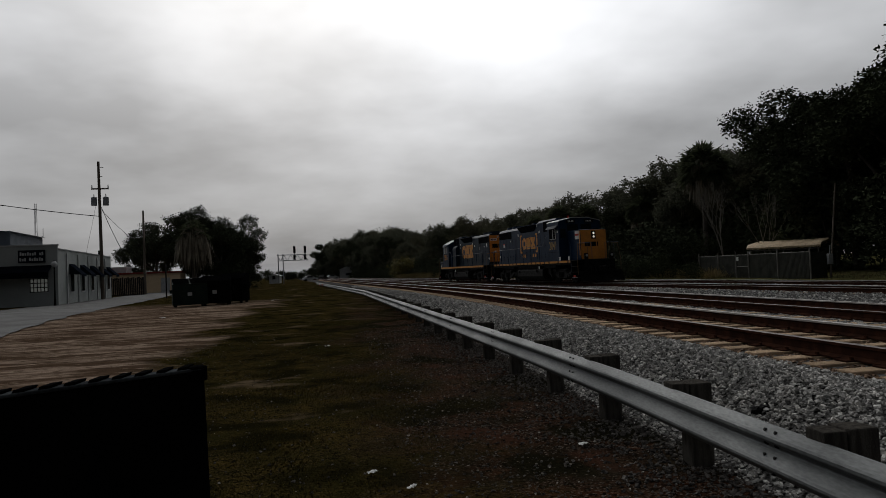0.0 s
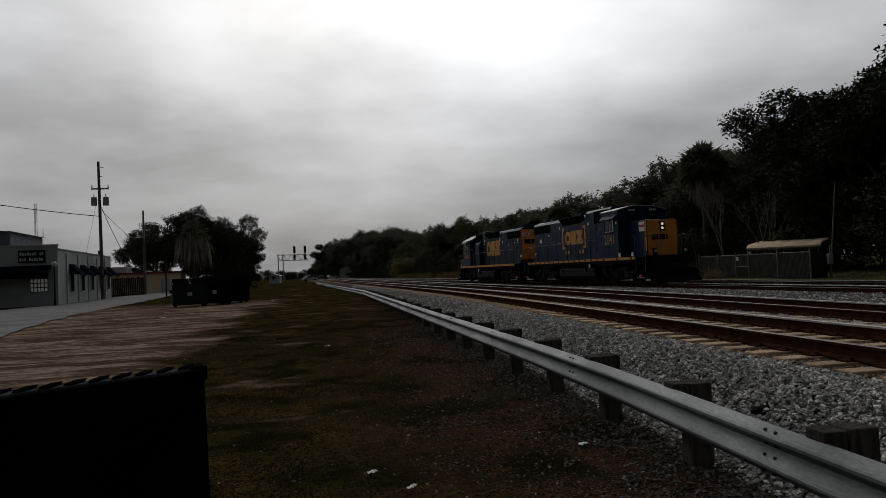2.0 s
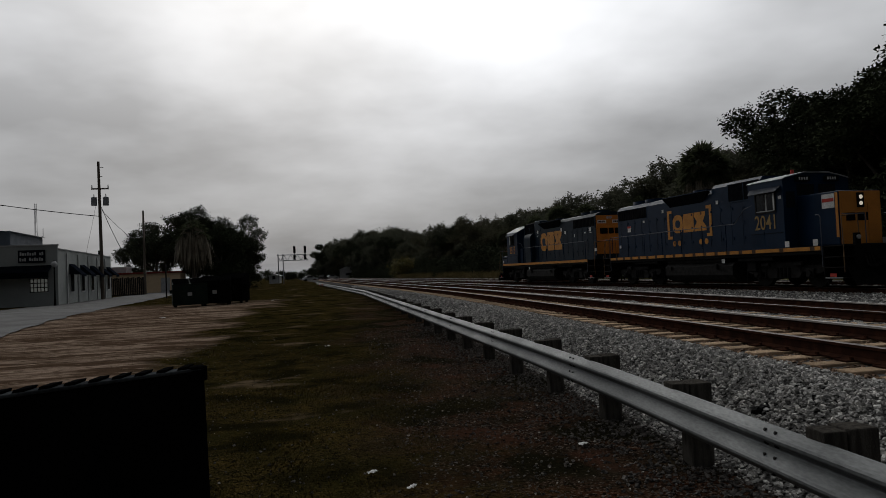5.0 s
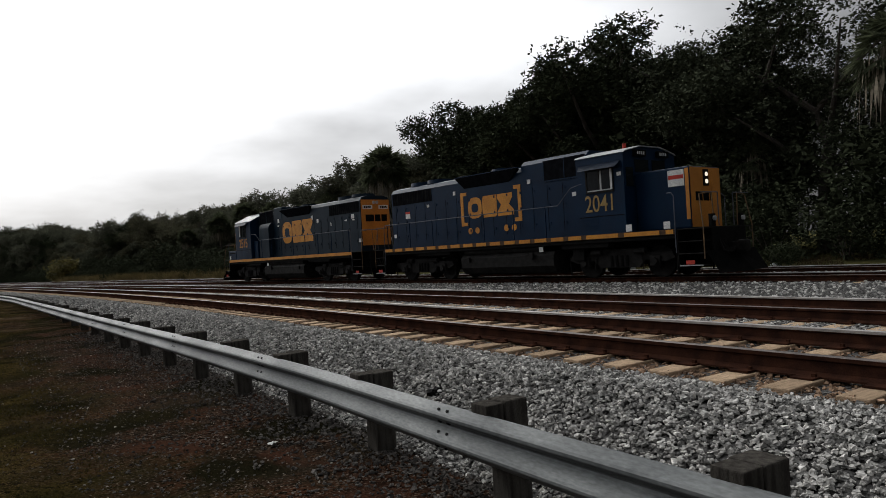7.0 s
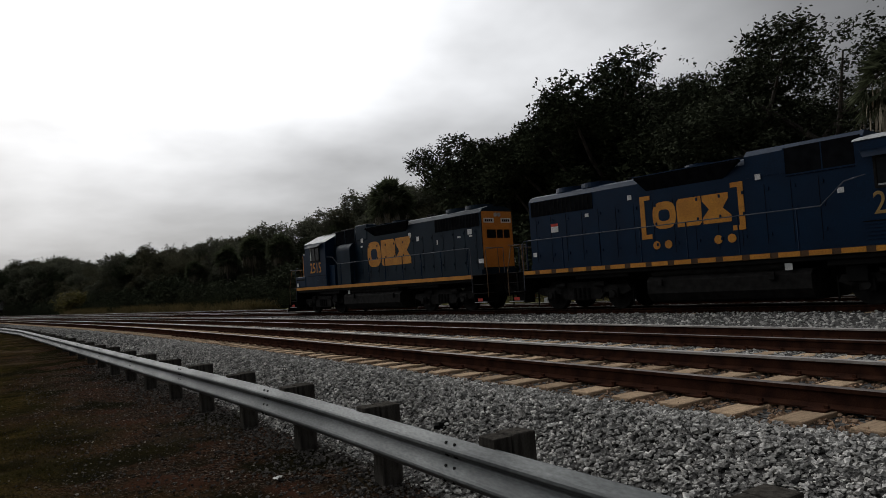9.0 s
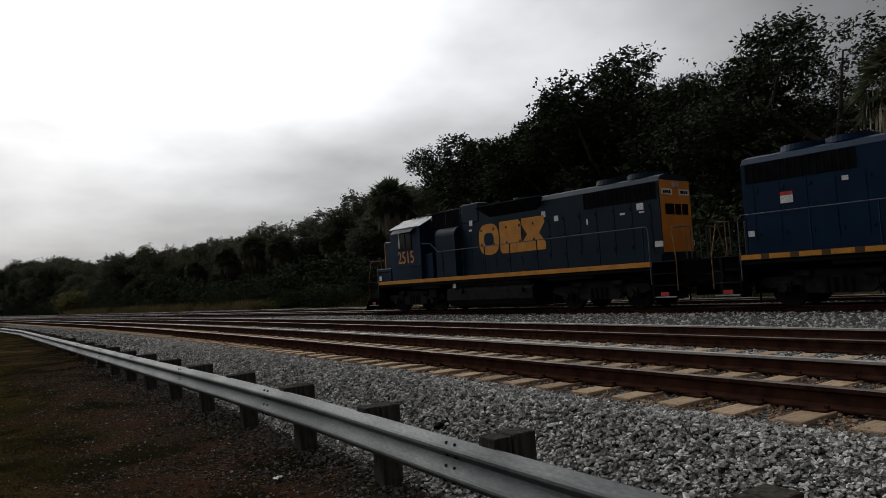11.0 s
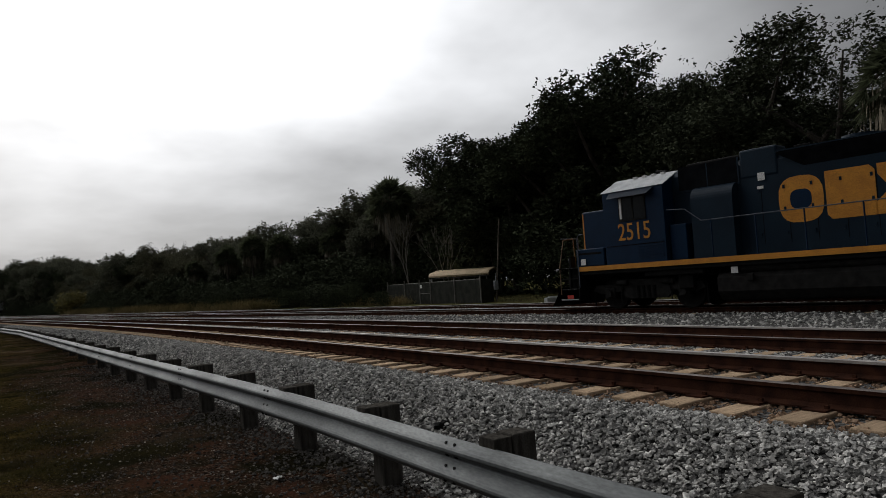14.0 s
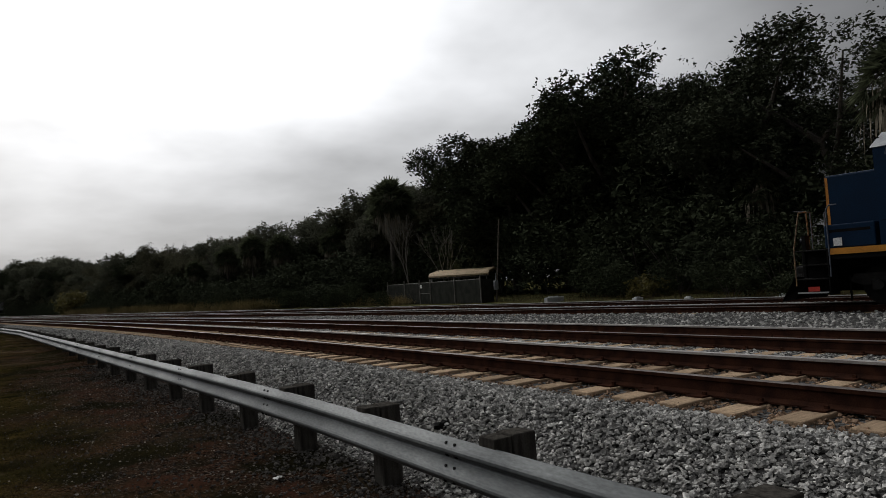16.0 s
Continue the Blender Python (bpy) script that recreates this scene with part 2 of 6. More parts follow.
# ---------------------------------------------------------------- the plan of the tracks
def bend(y):
    """Sideways shift of the two near tracks and the guardrail, which bear gently to the left far off."""
    if y < 10:
        return 0.0
    return -0.001 * (y - 10) ** 2 if y < 47 else -1.369 - 0.074 * (y - 47)


def lean(y):
    if y < 10:
        return 0.0
    return -0.002 * (y - 10) if y < 47 else -0.074


HEAD = radians(-6.0)                                # the far tracks cut across at six degrees
U, N = Vector((math.sin(HEAD), math.cos(HEAD), 0)), Vector((math.cos(HEAD), -math.sin(HEAD), 0))
T1, T2, RZ1, RZ2 = 6.11, 9.98, 0.835, 0.76
D3, D4, RZ3, RZ4 = 20.1, 24.6, 0.61, 0.58


def far_x(d, y):
    """x of a line parallel to the far tracks at distance d, at y."""
    return (d - y * N.y) / N.x


def near_line(x, z):
    return lambda y: Vector((x + bend(y), y, z))


def far_line(d, z):
    return lambda y: Vector((far_x(d, y), y, z))


def smooth(a, b, t):
    t = min(1, max(0, (t - a) / (b - a)))
    return t * t * (3 - 2 * t)


def ground_z(x, y):
    z = 0.3 * smooth(8, 40, y) * (1 - smooth(2, 8, x)) + 0.35 * smooth(6, 14, x)
    z += 0.4 * smooth(26, 40, x - bend(y))
    return z + 0.03 * noise.noise(Vector((x * 0.35, y * 0.35, 0))) + 0.012 * noise.noise(Vector((x * 1.7, y * 1.7, 3)))


def ballast_z(x, y):
    """Height of the stone bed across the tracks."""
    s = x - bend(y)
    x3 = far_x(D3, y)
    a = -0.05 + 0.67 * smooth(2.95, 4.55, s) + 0.012 * smooth(4.6, 4.8, s) - 0.10 * smooth(7.3, 8.3, s) + 0.05 * smooth(8.3, 8.7, s)
    a += -0.17 * smooth(11.6, 13.5, s)
    b = 0.44
    k = smooth(x3 - 4.5, x3 - 1.5, x)
    z = a * (1 - k) + b * k
    return z - 0.5 * smooth(far_x(D4, y) + 1.6, far_x(D4, y) + 3.4, x)


# ---------------------------------------------------------------- ground
def spaced(lo, hi, fine_lo, fine_hi, step, coarse):
    v, x = [], lo
    while x < hi:
        v.append(x)
        d = max(fine_lo - x, x - fine_hi, 0)
        x += step if d <= 0 else min(coarse, max(step, d * 0.25))
    return v + [hi]


def ground_material():
    m = bpy.data.materials.new("soil_and_grass")
    m.use_nodes = True
    nd, ln = m.node_tree.nodes, m.node_tree.links
    p = nd["Principled BSDF"]
    p.inputs["Roughness"].default_value = 0.95
    p.inputs["IOR"].default_value = 1.0
    tc = nd.new("ShaderNodeTexCoord")

    def nz(scale, detail=5, sx=1, sy=1, loc=0):
        mp = nd.new("ShaderNodeMapping")
        mp.inputs["Scale"].default_value, mp.inputs["Location"].default_value = (sx, sy, 1), (loc, loc, 0)
        ln.new(tc.outputs["Object"], mp.inputs[0])
        n = nd.new("ShaderNodeTexNoise")
        n.inputs["Scale"].default_value, n.inputs["Detail"].default_value = scale, detail
        ln.new(mp.outputs[0], n.inputs["Vector"])
        return n.outputs["Fac"]

    def ramp(src, a, b):
        r = nd.new("ShaderNodeMapRange")
        r.inputs["From Min"].default_value, r.inputs["From Max"].default_value = a, b
        ln.new(src, r.inputs["Value"])
        return r.outputs[0]

    def mix(f_, a, b):
        x = nd.new("ShaderNodeMix")
        x.data_type = "RGBA"
        ln.new(f_, x.inputs["Factor"])
        for v, i in ((a, 6), (b, 7)):
            if isinstance(v, tuple):
                x.inputs[i].default_value = (*v, 1)
            else:
                ln.new(v, x.inputs[i])
        return x.outputs[2]

    def math_(op, a, b):
        x = nd.new("ShaderNodeMath")
        x.operation = op
        for v, i in ((a, 0), (b, 1)):
            if isinstance(v, (int, float)):
                x.inputs[i].default_value = v
            else:
                ln.new(v, x.inputs[i])
        return x.outputs[0]

    sep = nd.new("ShaderNodeSeparateXYZ")
    ln.new(tc.outputs["Object"], sep.inputs[0])
    wob = math_("MULTIPLY", math_("SUBTRACT", nz(0.35, 7), 0.5), 6.0)
    x_ = math_("ADD", sep.outputs["X"], wob)
    grass = mix(ramp(nz(3.0), 0.35, 0.65), (0.047, 0.033, 0.0088), (0.016, 0.0145, 0.005))
    grass = mix(ramp(nz(14, 6, 1, 1, 2), 0.50, 0.58), grass, (0.006, 0.0055, 0.0025))
    grass = mix(ramp(nz(40, 3), 0.52, 0.64), grass, (0.075, 0.052, 0.022))
    grass = mix(ramp(nz(0.7, 5, 1, 1, 4), 0.50, 0.66), grass, (0.022, 0.019, 0.006))
    grass = mix(ramp(nz(0.45, 6, 1, 1.6, 9), 0.60, 0.68), grass, (0.13, 0.095, 0.06))
    dirt = mix(ramp(nz(2.2), 0.35, 0.65), (0.050, 0.022, 0.012), (0.019, 0.0125, 0.009))
    dirt = mix(ramp(nz(13, 6, 1, 1, 8), 0.50, 0.58), dirt, (0.007, 0.005, 0.0035))
    dirt = mix(ramp(nz(34, 4), 0.55, 0.66), dirt, (0.12, 0.092, 0.072))
    dirt = mix(ramp(nz(0.8, 5, 1, 1, 6), 0.52, 0.68), dirt, (0.027, 0.021, 0.013))
    dirt = mix(ramp(nz(1.3, 5, 1, 1, 15), 0.54, 0.64), dirt, (0.046, 0.022, 0.014))
    dirt = mix(ramp(nz(0.6, 7, 1, 1, 12), 0.49, 0.57), dirt, (0.0105, 0.0095, 0.005))
    dirt = mix(ramp(nz(22, 3, 1, 1, 21), 0.64, 0.70), dirt, (0.16, 0.13, 0.105))
    grass = mix(ramp(nz(1.1, 6, 1, 1, 17), 0.50, 0.60), grass, (0.011, 0.0095, 0.0035))
    sand = mix(ramp(nz(1.1, 6, 0.35, 1.4), 0.45, 0.62), (0.085, 0.055, 0.036), (0.27, 0.20, 0.15))
    sand = mix(ramp(nz(9, 5, 0.5, 1.5), 0.5, 0.68), sand, (0.045, 0.030, 0.018))
    sand = mix(ramp(nz(3.2, 6, 0.4, 2.2, 3), 0.60, 0.68), sand, (0.36, 0.28, 0.21))
    c = mix(ramp(x_, -4.6, -3.4), sand, grass)
    c = mix(math_("MULTIPLY", ramp(x_, -0.2, 1.6), ramp(sep.outputs["Y"], 60, 20)), c, dirt)
    far_scrub = mix(ramp(nz(0.9), 0.4, 0.6), (0.085, 0.078, 0.030), (0.05, 0.05, 0.022))
    c = mix(ramp(x_, 18, 22), c, far_scrub)
    c = mix(math_("MULTIPLY", ramp(sep.outputs["Y"], 42, 50), ramp(x_, 1, -3)), c, grass)
    ln.new(c, p.inputs["Base Color"])
    bp = nd.new("ShaderNodeBump")
    bp.inputs["Strength"].default_value, bp.inputs["Distance"].default_value = 0.9, 0.05
    ln.new(nz(30, 5), bp.inputs["Height"])
    ln.new(bp.outputs[0], p.inputs["Normal"])
    return m


GROUND = ground_material()
xs, ys = spaced(-1800, 1800, -14, 8, 0.5, 200), spaced(-300, 2500, 1, 30, 0.5, 200)
raw_v = [(x, y, ground_z(x, y)) for y in ys for x in xs]
w_ = len(xs)
raw_f = [(j * w_ + i, j * w_ + i + 1, (j + 1) * w_ + i + 1, (j + 1) * w_ + i) for j in range(len(ys) - 1) for i in range(w_ - 1)]
tagged(raw("ground", raw_v, raw_f, GROUND, smooth=True), "worn grass, bare sandy soil and reddish dirt beside the railway", "ground", kind="structure")

# the stone bed: one sheet that carries all the tracks
bys = spaced(-70, 420, -5, 40, 0.6, 12)
bv, bf = [], []
COLS = 46
for y in bys:
    x0, x1 = 3.0 + bend(y), max(far_x(D4, y) + 3.4, 13.5 + bend(y))
    for i in range(COLS):
        k = i / (COLS - 1)
        x = x0 + (x1 - x0) * (k ** 1.25)
        bv.append((x, y, ballast_z(x, y) + 0.015 * noise.noise(Vector((x * 2.3, y * 2.3, 0)))))
for j in range(len(bys) - 1):
    for i in range(COLS - 1):
        bf.append((j * COLS + i, j * COLS + i + 1, (j + 1) * COLS + i + 1, (j + 1) * COLS + i))
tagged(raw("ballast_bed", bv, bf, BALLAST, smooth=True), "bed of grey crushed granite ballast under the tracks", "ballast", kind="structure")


def stones(name, count, rnd, place, size, label, material=STONE):
    """Loose crushed stones as real chunks in one mesh."""
    base = [(-1, -1, -.7), (1, -1, -.7), (1, 1, -.7), (-1, 1, -.7), (-.7, -.8, .6), (.8, -.6, .7), (.7, .8, .5), (-.8, .6, .7)]
    fcs = [(0, 3, 2, 1), (4, 5, 6, 7), (0, 1, 5, 4), (1, 2, 6, 5), (2, 3, 7, 6), (3, 0, 4, 7)]
    base = np.array(base)
    V, F = [], []
    npr = np.random.default_rng(count)
    for k in range(count):
        x, y, z = place(rnd)
        s = size * (0.6 + 0.8 * rnd.random() ** 1.5)
        sc = np.array((s * (0.7 + 0.6 * rnd.random()), s * (0.6 + 0.5 * rnd.random()), s * (0.5 + 0.4 * rnd.random())))
        jit = base * sc + (npr.random((8, 3)) - 0.5) * s * 0.7
        m = np.array(Euler((rnd.uniform(-.6, .6), rnd.uniform(-.6, .6), rnd.uniform(0, 6.28))).to_matrix())
        V.append(jit @ m.T + np.array((x, y, z)))
        F.extend([tuple(i + 8 * k for i in f_) for f_ in fcs])
    return tagged(raw(name, np.concatenate(V).tolist(), F, material), label, "ballast stones", kind="stuff")


def near_stone(r):
    y = -1.5 + 24 * r.random() ** 1.6
    s = 4.75 - 1.6 * r.random() ** 1.15
    x = s + bend(y)
    return x, y, ballast_z(x, y) + r.uniform(-.006, .026)


def mid_stone(r):
    y = -1 + 26 * r.random() ** 1.4
    s = r.choice((r.uniform(7.5, 9.2), r.uniform(10.8, 14.5)))
    x = s + bend(y)
    return x, y, ballast_z(x, y) - 0.004


BROWNSTONE = mat("rust_stained_stone", (0.27, 0.175, 0.11), (0.15, 0.095, 0.06), 0.9, 0, 9, 70, 0.3, vary=0.5)


def rusty_stone(r):
    y = -1 + 30 * r.random() ** 1.7
    x = r.uniform(4.72, 7.4) + bend(y)
    return x, y, ballast_z(x, y) + r.uniform(-.006, .012)


def distant_stone(r):
    y = 20 + 50 * r.random() ** 1.3
    s = r.choice((r.uniform(2.75, 4.75), r.uniform(7.4, 9.0), r.uniform(2.75, 4.75)))
    x = s + bend(y)
    return x, y, ballast_z(x, y) + 0.01


def far_stone(r):
    y = r.uniform(0, 40)
    x = r.uniform(13.0 + bend(y), far_x(D4, y) + 2.5)
    return x, y, ballast_z(x, y) + 0.01


rs = random.Random(5)
stones("ballast_stones", 47000, rs, near_stone, 0.0155, "loose grey crushed granite on the slope below the track")
stones("ballast_stones", 20000, rs, mid_stone, 0.019, "grey crushed granite between the ties and the tracks")
stones("ballast_stones", 16000, rs, distant_stone, 0.028, "grey crushed granite along the line")
stones("rusty_stones", 20000, rs, rusty_stone, 0.020, "rust-stained brown ballast between the ties", BROWNSTONE)
stones("ballast_stones", 17000, rs, far_stone, 0.030, "pale crushed granite round the far tracks")


# ---------------------------------------------------------------- tracks
def rail_bar(name, line, y0, y1, parent, polish):
    """A rail with foot, web and head, swept along a line of the plan; the head is a child."""
    prof = [(-.075, -.17), (.075, -.17), (.075, -.155), (.018, -.13), (.012, -.05), (.036, -.035), (.036, -.006),
            (-.036, -.006), (-.036, -.035), (-.012, -.05), (-.018, -.13), (-.075, -.155)]
    head = [(-.034, -.007), (.034, -.007), (.037, -.004), (.030, .001), (-.030, .001), (-.037, -.004)]
    yl = spaced(y0, y1, -5, 50, 2.5, 20)

    def sweep(pr):
        V, F, n = [], [], len(pr)
        for y in yl:
            c = line(y)
            V += [(c.x + a, c.y, c.z + b) for a, b in pr]
        for j in range(len(yl) - 1):
            for i in range(n):
                k = (i + 1) % n
                F.append((j * n + i, j * n + k, (j + 1) * n + k, (j + 1) * n + i))
        return V, F
    ob = raw(name, *sweep(prof), RUST, parent)
    # the far rail of each pair gets paler steel: sky sheen painted into its top
    raw("running_surface", *sweep(head), RAILTOP if polish < 0 else RAILDULL, ob, "worn running surface")
    if polish:                                      # the flange side of the head is worn bright too
        s = polish
        gauge = [(s * .0365, -.029), (s * .0395, -.029), (s * .0395, -.003), (s * .0365, -.004)]
        raw("gauge_face", *sweep(gauge), RAILTOP, ob, "bright worn gauge face")
    return ob


def track(number, line_of, centre, z, y0, y1, label, ties, tie_rng):
    t = empty("railway_track_%d" % number, label, "railway track", kind="structure")
    for side in (-1, 1):
        rail_bar("rail", line_of(centre + side * 0.7525, z), y0, y1, t, -side)
    bm = nb()
    box(bm, -1.295, -0.115, -0.17, 1.295, 0.115, 0.0, bev=0.012)
    first = None
    y, count = tie_rng[0], 0
    mid = line_of(centre, z - 0.172)
    r = random.Random(number)
    while y < tie_rng[1] and count < ties:
        c = mid(y)
        h = -math.atan(lean(y)) if number < 3 else -HEAD
        m = Matrix.Translation((c.x + r.uniform(-.03, .03), c.y, c.z + r.uniform(-.006, .004))) @ Matrix.Rotation(h + r.uniform(-.012, .012), 4, "Z")
        if first is None:
            first = part("tie", bm, TIE, t)
            first.matrix_basis = m
        else:
            share(first, t, m)
        y += 0.533
        count += 1
    bm = nb()
    while y < y1 and y < 160:
        c = mid(y)
        box(bm, c.x - 1.295, c.y - .115, c.z - .1, c.x + 1.295, c.y + .115, c.z)
        y += 0.533
    if bm.verts:
        tagged(part("ties", bm, TIE, t), kind="stuff")
    else:
        bm.free()
    # spike plates beside the rails, near the camera only
    if number < 3:
        bm = nb()
        box(bm, -0.19, -0.09, 0.0, 0.19, 0.09, 0.018)
        box(bm, -0.115, -0.07, 0.018, -0.085, -0.04, 0.045)
        box(bm, 0.085, 0.04, 0.018, 0.115, 0.07, 0.045)
        one = None
        y = tie_rng[0]
        while y < 24:
            for side in (-1, 1):
                c = mid(y)
                m = Matrix.Translation((c.x + side * .7525, y, c.z + 0.001))
                if one is None:
                    one = part("tie_plate", bm, RUST, t)
                    one.matrix_basis = m
                else:
                    share(one, t, m)
            y += 0.533
    return t


track(1, near_line, T1, RZ1, -70, 400, "main track with rusty rails on pale weathered wooden ties", 150, (-4, 76))
track(2, near_line, T2, RZ2, -70, 400, "second main track with rusty rails on wooden ties", 110, (-4, 60))
track(3, far_line, D3, RZ3, -70, 300, "siding track that carries the two locomotives", 120, (-4, 62))
track(4, far_line, D4, RZ4, -70, 240, "overgrown outermost siding track with rusty rails", 80, (-2, 45))


# ---------------------------------------------------------------- guardrail
RAIL_X, POST_Y0, STEP = 2.93, 0.06, 1.905


def rail_drift(y):
    """The guardrail bears away to the left in step with the line."""
    return -0.033 * max(0, y - 6.5) - 0.045 * max(0, y - 45)


def guardrail():
    g = empty("guardrail", "galvanised W-beam guardrail on square creosoted wooden posts", "guardrail")
    # W-beam profile, facing the camera (towards -x)
    prof = [(0, 0.155), (-0.016, 0.156), (-0.070, 0.108), (-0.080, 0.094), (-0.080, 0.076), (-0.070, 0.062), (-0.016, 0.030), (-0.010, 0.014), (-0.016, -0.002),
            (-0.072, -0.068), (-0.082, -0.084), (-0.082, -0.100), (-0.072, -0.114), (-0.018, -0.156), (0, -0.155)]
    prof = [(x + 0.12 * z, z) for x, z in prof]       # the beam leans back a little
    back = [(x + 0.006, z) for x, z in prof[::-1]]
    ring = prof + back
    n = len(ring)

    def centre(y):
        return Vector((RAIL_X + rail_drift(y), y, 0.562 - 0.045 * smooth(10, 3, y)))
    y = POST_Y0 - 2 * STEP + 0.25
    while y < 110:
        V, F = [], []
        for k in range(5):
            c = centre(y + 3.83 * k / 4)
            V += [(c.x - 0.13 + a, c.y, c.z + b) for a, b in ring]
        for k in range(4):
            for i in range(n):
                j = (i + 1) % n
                F.append((k * n + i, k * n + j, (k + 1) * n + j, (k + 1) * n + i))
        F += [(e + i, e + i + 1, e + n - 2 - i, e + n - 1 - i) for e in (0, 4 * n) for i in range(len(prof) - 1)]
        beam = raw("beam", V, F, GALV, g)
        bm = nb()                                    # splice bolts at the lap
        for dy in (-0.06, 0.05):
            for dx, dz in ((-.052, .128), (-.044, .046), (-.046, -.034), (-.058, -.128)):
                c = centre(y + 0.14 + dy)
                at = Vector((c.x - .13 + dx + .12 * dz, c.y, c.z + dz))
                cyl(bm, at + Vector((.02, 0, -.01)), at - Vector((.006, 0, -.003)), 0.013, 0.011, 8)
        tagged(part("splice_bolts", bm, GRIME, beam), kind="stuff")
        y += 3.81
    bm = nb()
    box(bm, -0.10, -0.10, -0.9, 0.10, 0.10, 0.0, bev=0.012)
    bmb = nb()
    box(bmb, -0.155, -0.09, -0.36, -0.006, 0.09, 0.0, bev=0.008)
    r = random.Random(3)
    first = blk = None
    for i in range(-2, 55):
        y = POST_Y0 + i * STEP
        c = centre(y)
        up = 0.178 + 0.045 * smooth(10, 3, y) + r.uniform(-.012, .02)
        m = Matrix.Translation((c.x + 0.13, y, c.z + up)) @ pose(0, 0, 0, r.uniform(-1.5, 1.5), r.uniform(-1.5, 1.5), r.uniform(-4, 4))
        mb = Matrix.Translation((c.x + 0.03, y, c.z + up + r.uniform(-.014, .004)))
        if first is None:
            first = part("post", bm, POSTWOOD, g)
            blk = part("block", bmb, POSTWOOD, g)
            first.matrix_basis, blk.matrix_basis = m, mb
        else:
            share(first, g, m)
            share(blk, g, mb)
    # red and white end marker far down the line
    for k in range(3):
        bm = nb()
        c = centre(100 - 4 * k)
        box(bm, c.x - .24, c.y - 1.2, c.z - .2, c.x - .22, c.y + 1.2, c.z + .1)
        part("end_marker", bm, REDP, g, "red end marker plate")
    return g


guardrail()


# ---------------------------------------------------------------- locomotives
# Local axes: +x to the cab end, z from the rail top. Half widths: hood 0.9, cab and deck 1.5.
def mirror_boxes(name, list_, material, parent, bev=0.0, label=""):
    """The same boxes on both sides, one mesh a side."""
    for s in (-1, 1):
        boxes(name, [(a, s * b, c, d, s * e, f_) for a, b, c, d, e, f_ in list_], material, parent, bev, label)


def each(name, list_, material, parent, bev=0.0, label=""):
    """One object for every box."""
    for b in list_:
        boxes(name, [b], material, parent, bev, label)


def block_mark(parent, x0, z0, w, h, material, sides=(-1, 1), flip=False):
    """The maker's mark on the hood, as three plain gold shapes."""
    for s in sides:
        y = s * 0.906
        d = 1 if (s < 0) != flip else -1
        for k, shape in enumerate(("round", "slab", "waist")):
            cx = x0 + d * (k - 1) * w * 0.345
            a, b = w * 0.165, h / 2
            if shape == "round":
                pts = [(cx + a * math.copysign(abs(math.cos(t)) ** .7, math.cos(t)), z0 + b * math.copysign(abs(math.sin(t)) ** .7, math.sin(t))) for t in [i * math.pi / 10 for i in range(20)]]
            elif shape == "slab":
                pts = [(cx - a, z0 - b), (cx + a * .8, z0 - b), (cx + a, z0 - b * .8), (cx + a, z0 + b), (cx - a * .8, z0 + b), (cx - a, z0 + b * .8)]
            else:
                pts = [(cx - a, z0 - b), (cx + a * 1.15, z0 - b), (cx + a * 1.15, z0 - b * .55), (cx + a * .55, z0), (cx + a * 1.0, z0 + b * .6), (cx + a * 1.0, z0 + b), (cx - a, z0 + b), (cx - a, z0 + b * .6), (cx - a * .5, z0), (cx - a, z0 - b * .55)]
            bm = prism(nb(), pts, y - 0.004 if s < 0 else y, y if s < 0 else y + 0.004)
            part("mark", bm, material, parent, "plain gold mark on the hood side")
            if shape == "round":
                pts2 = [(cx + (px - cx) * .48, z0 + (pz - z0) * .42) for px, pz in pts]
                part("mark_centre", prism(nb(), pts2, y - 0.008 if s < 0 else y + 0.0045, y - 0.0045 if s < 0 else y + 0.008), BLUE, parent)


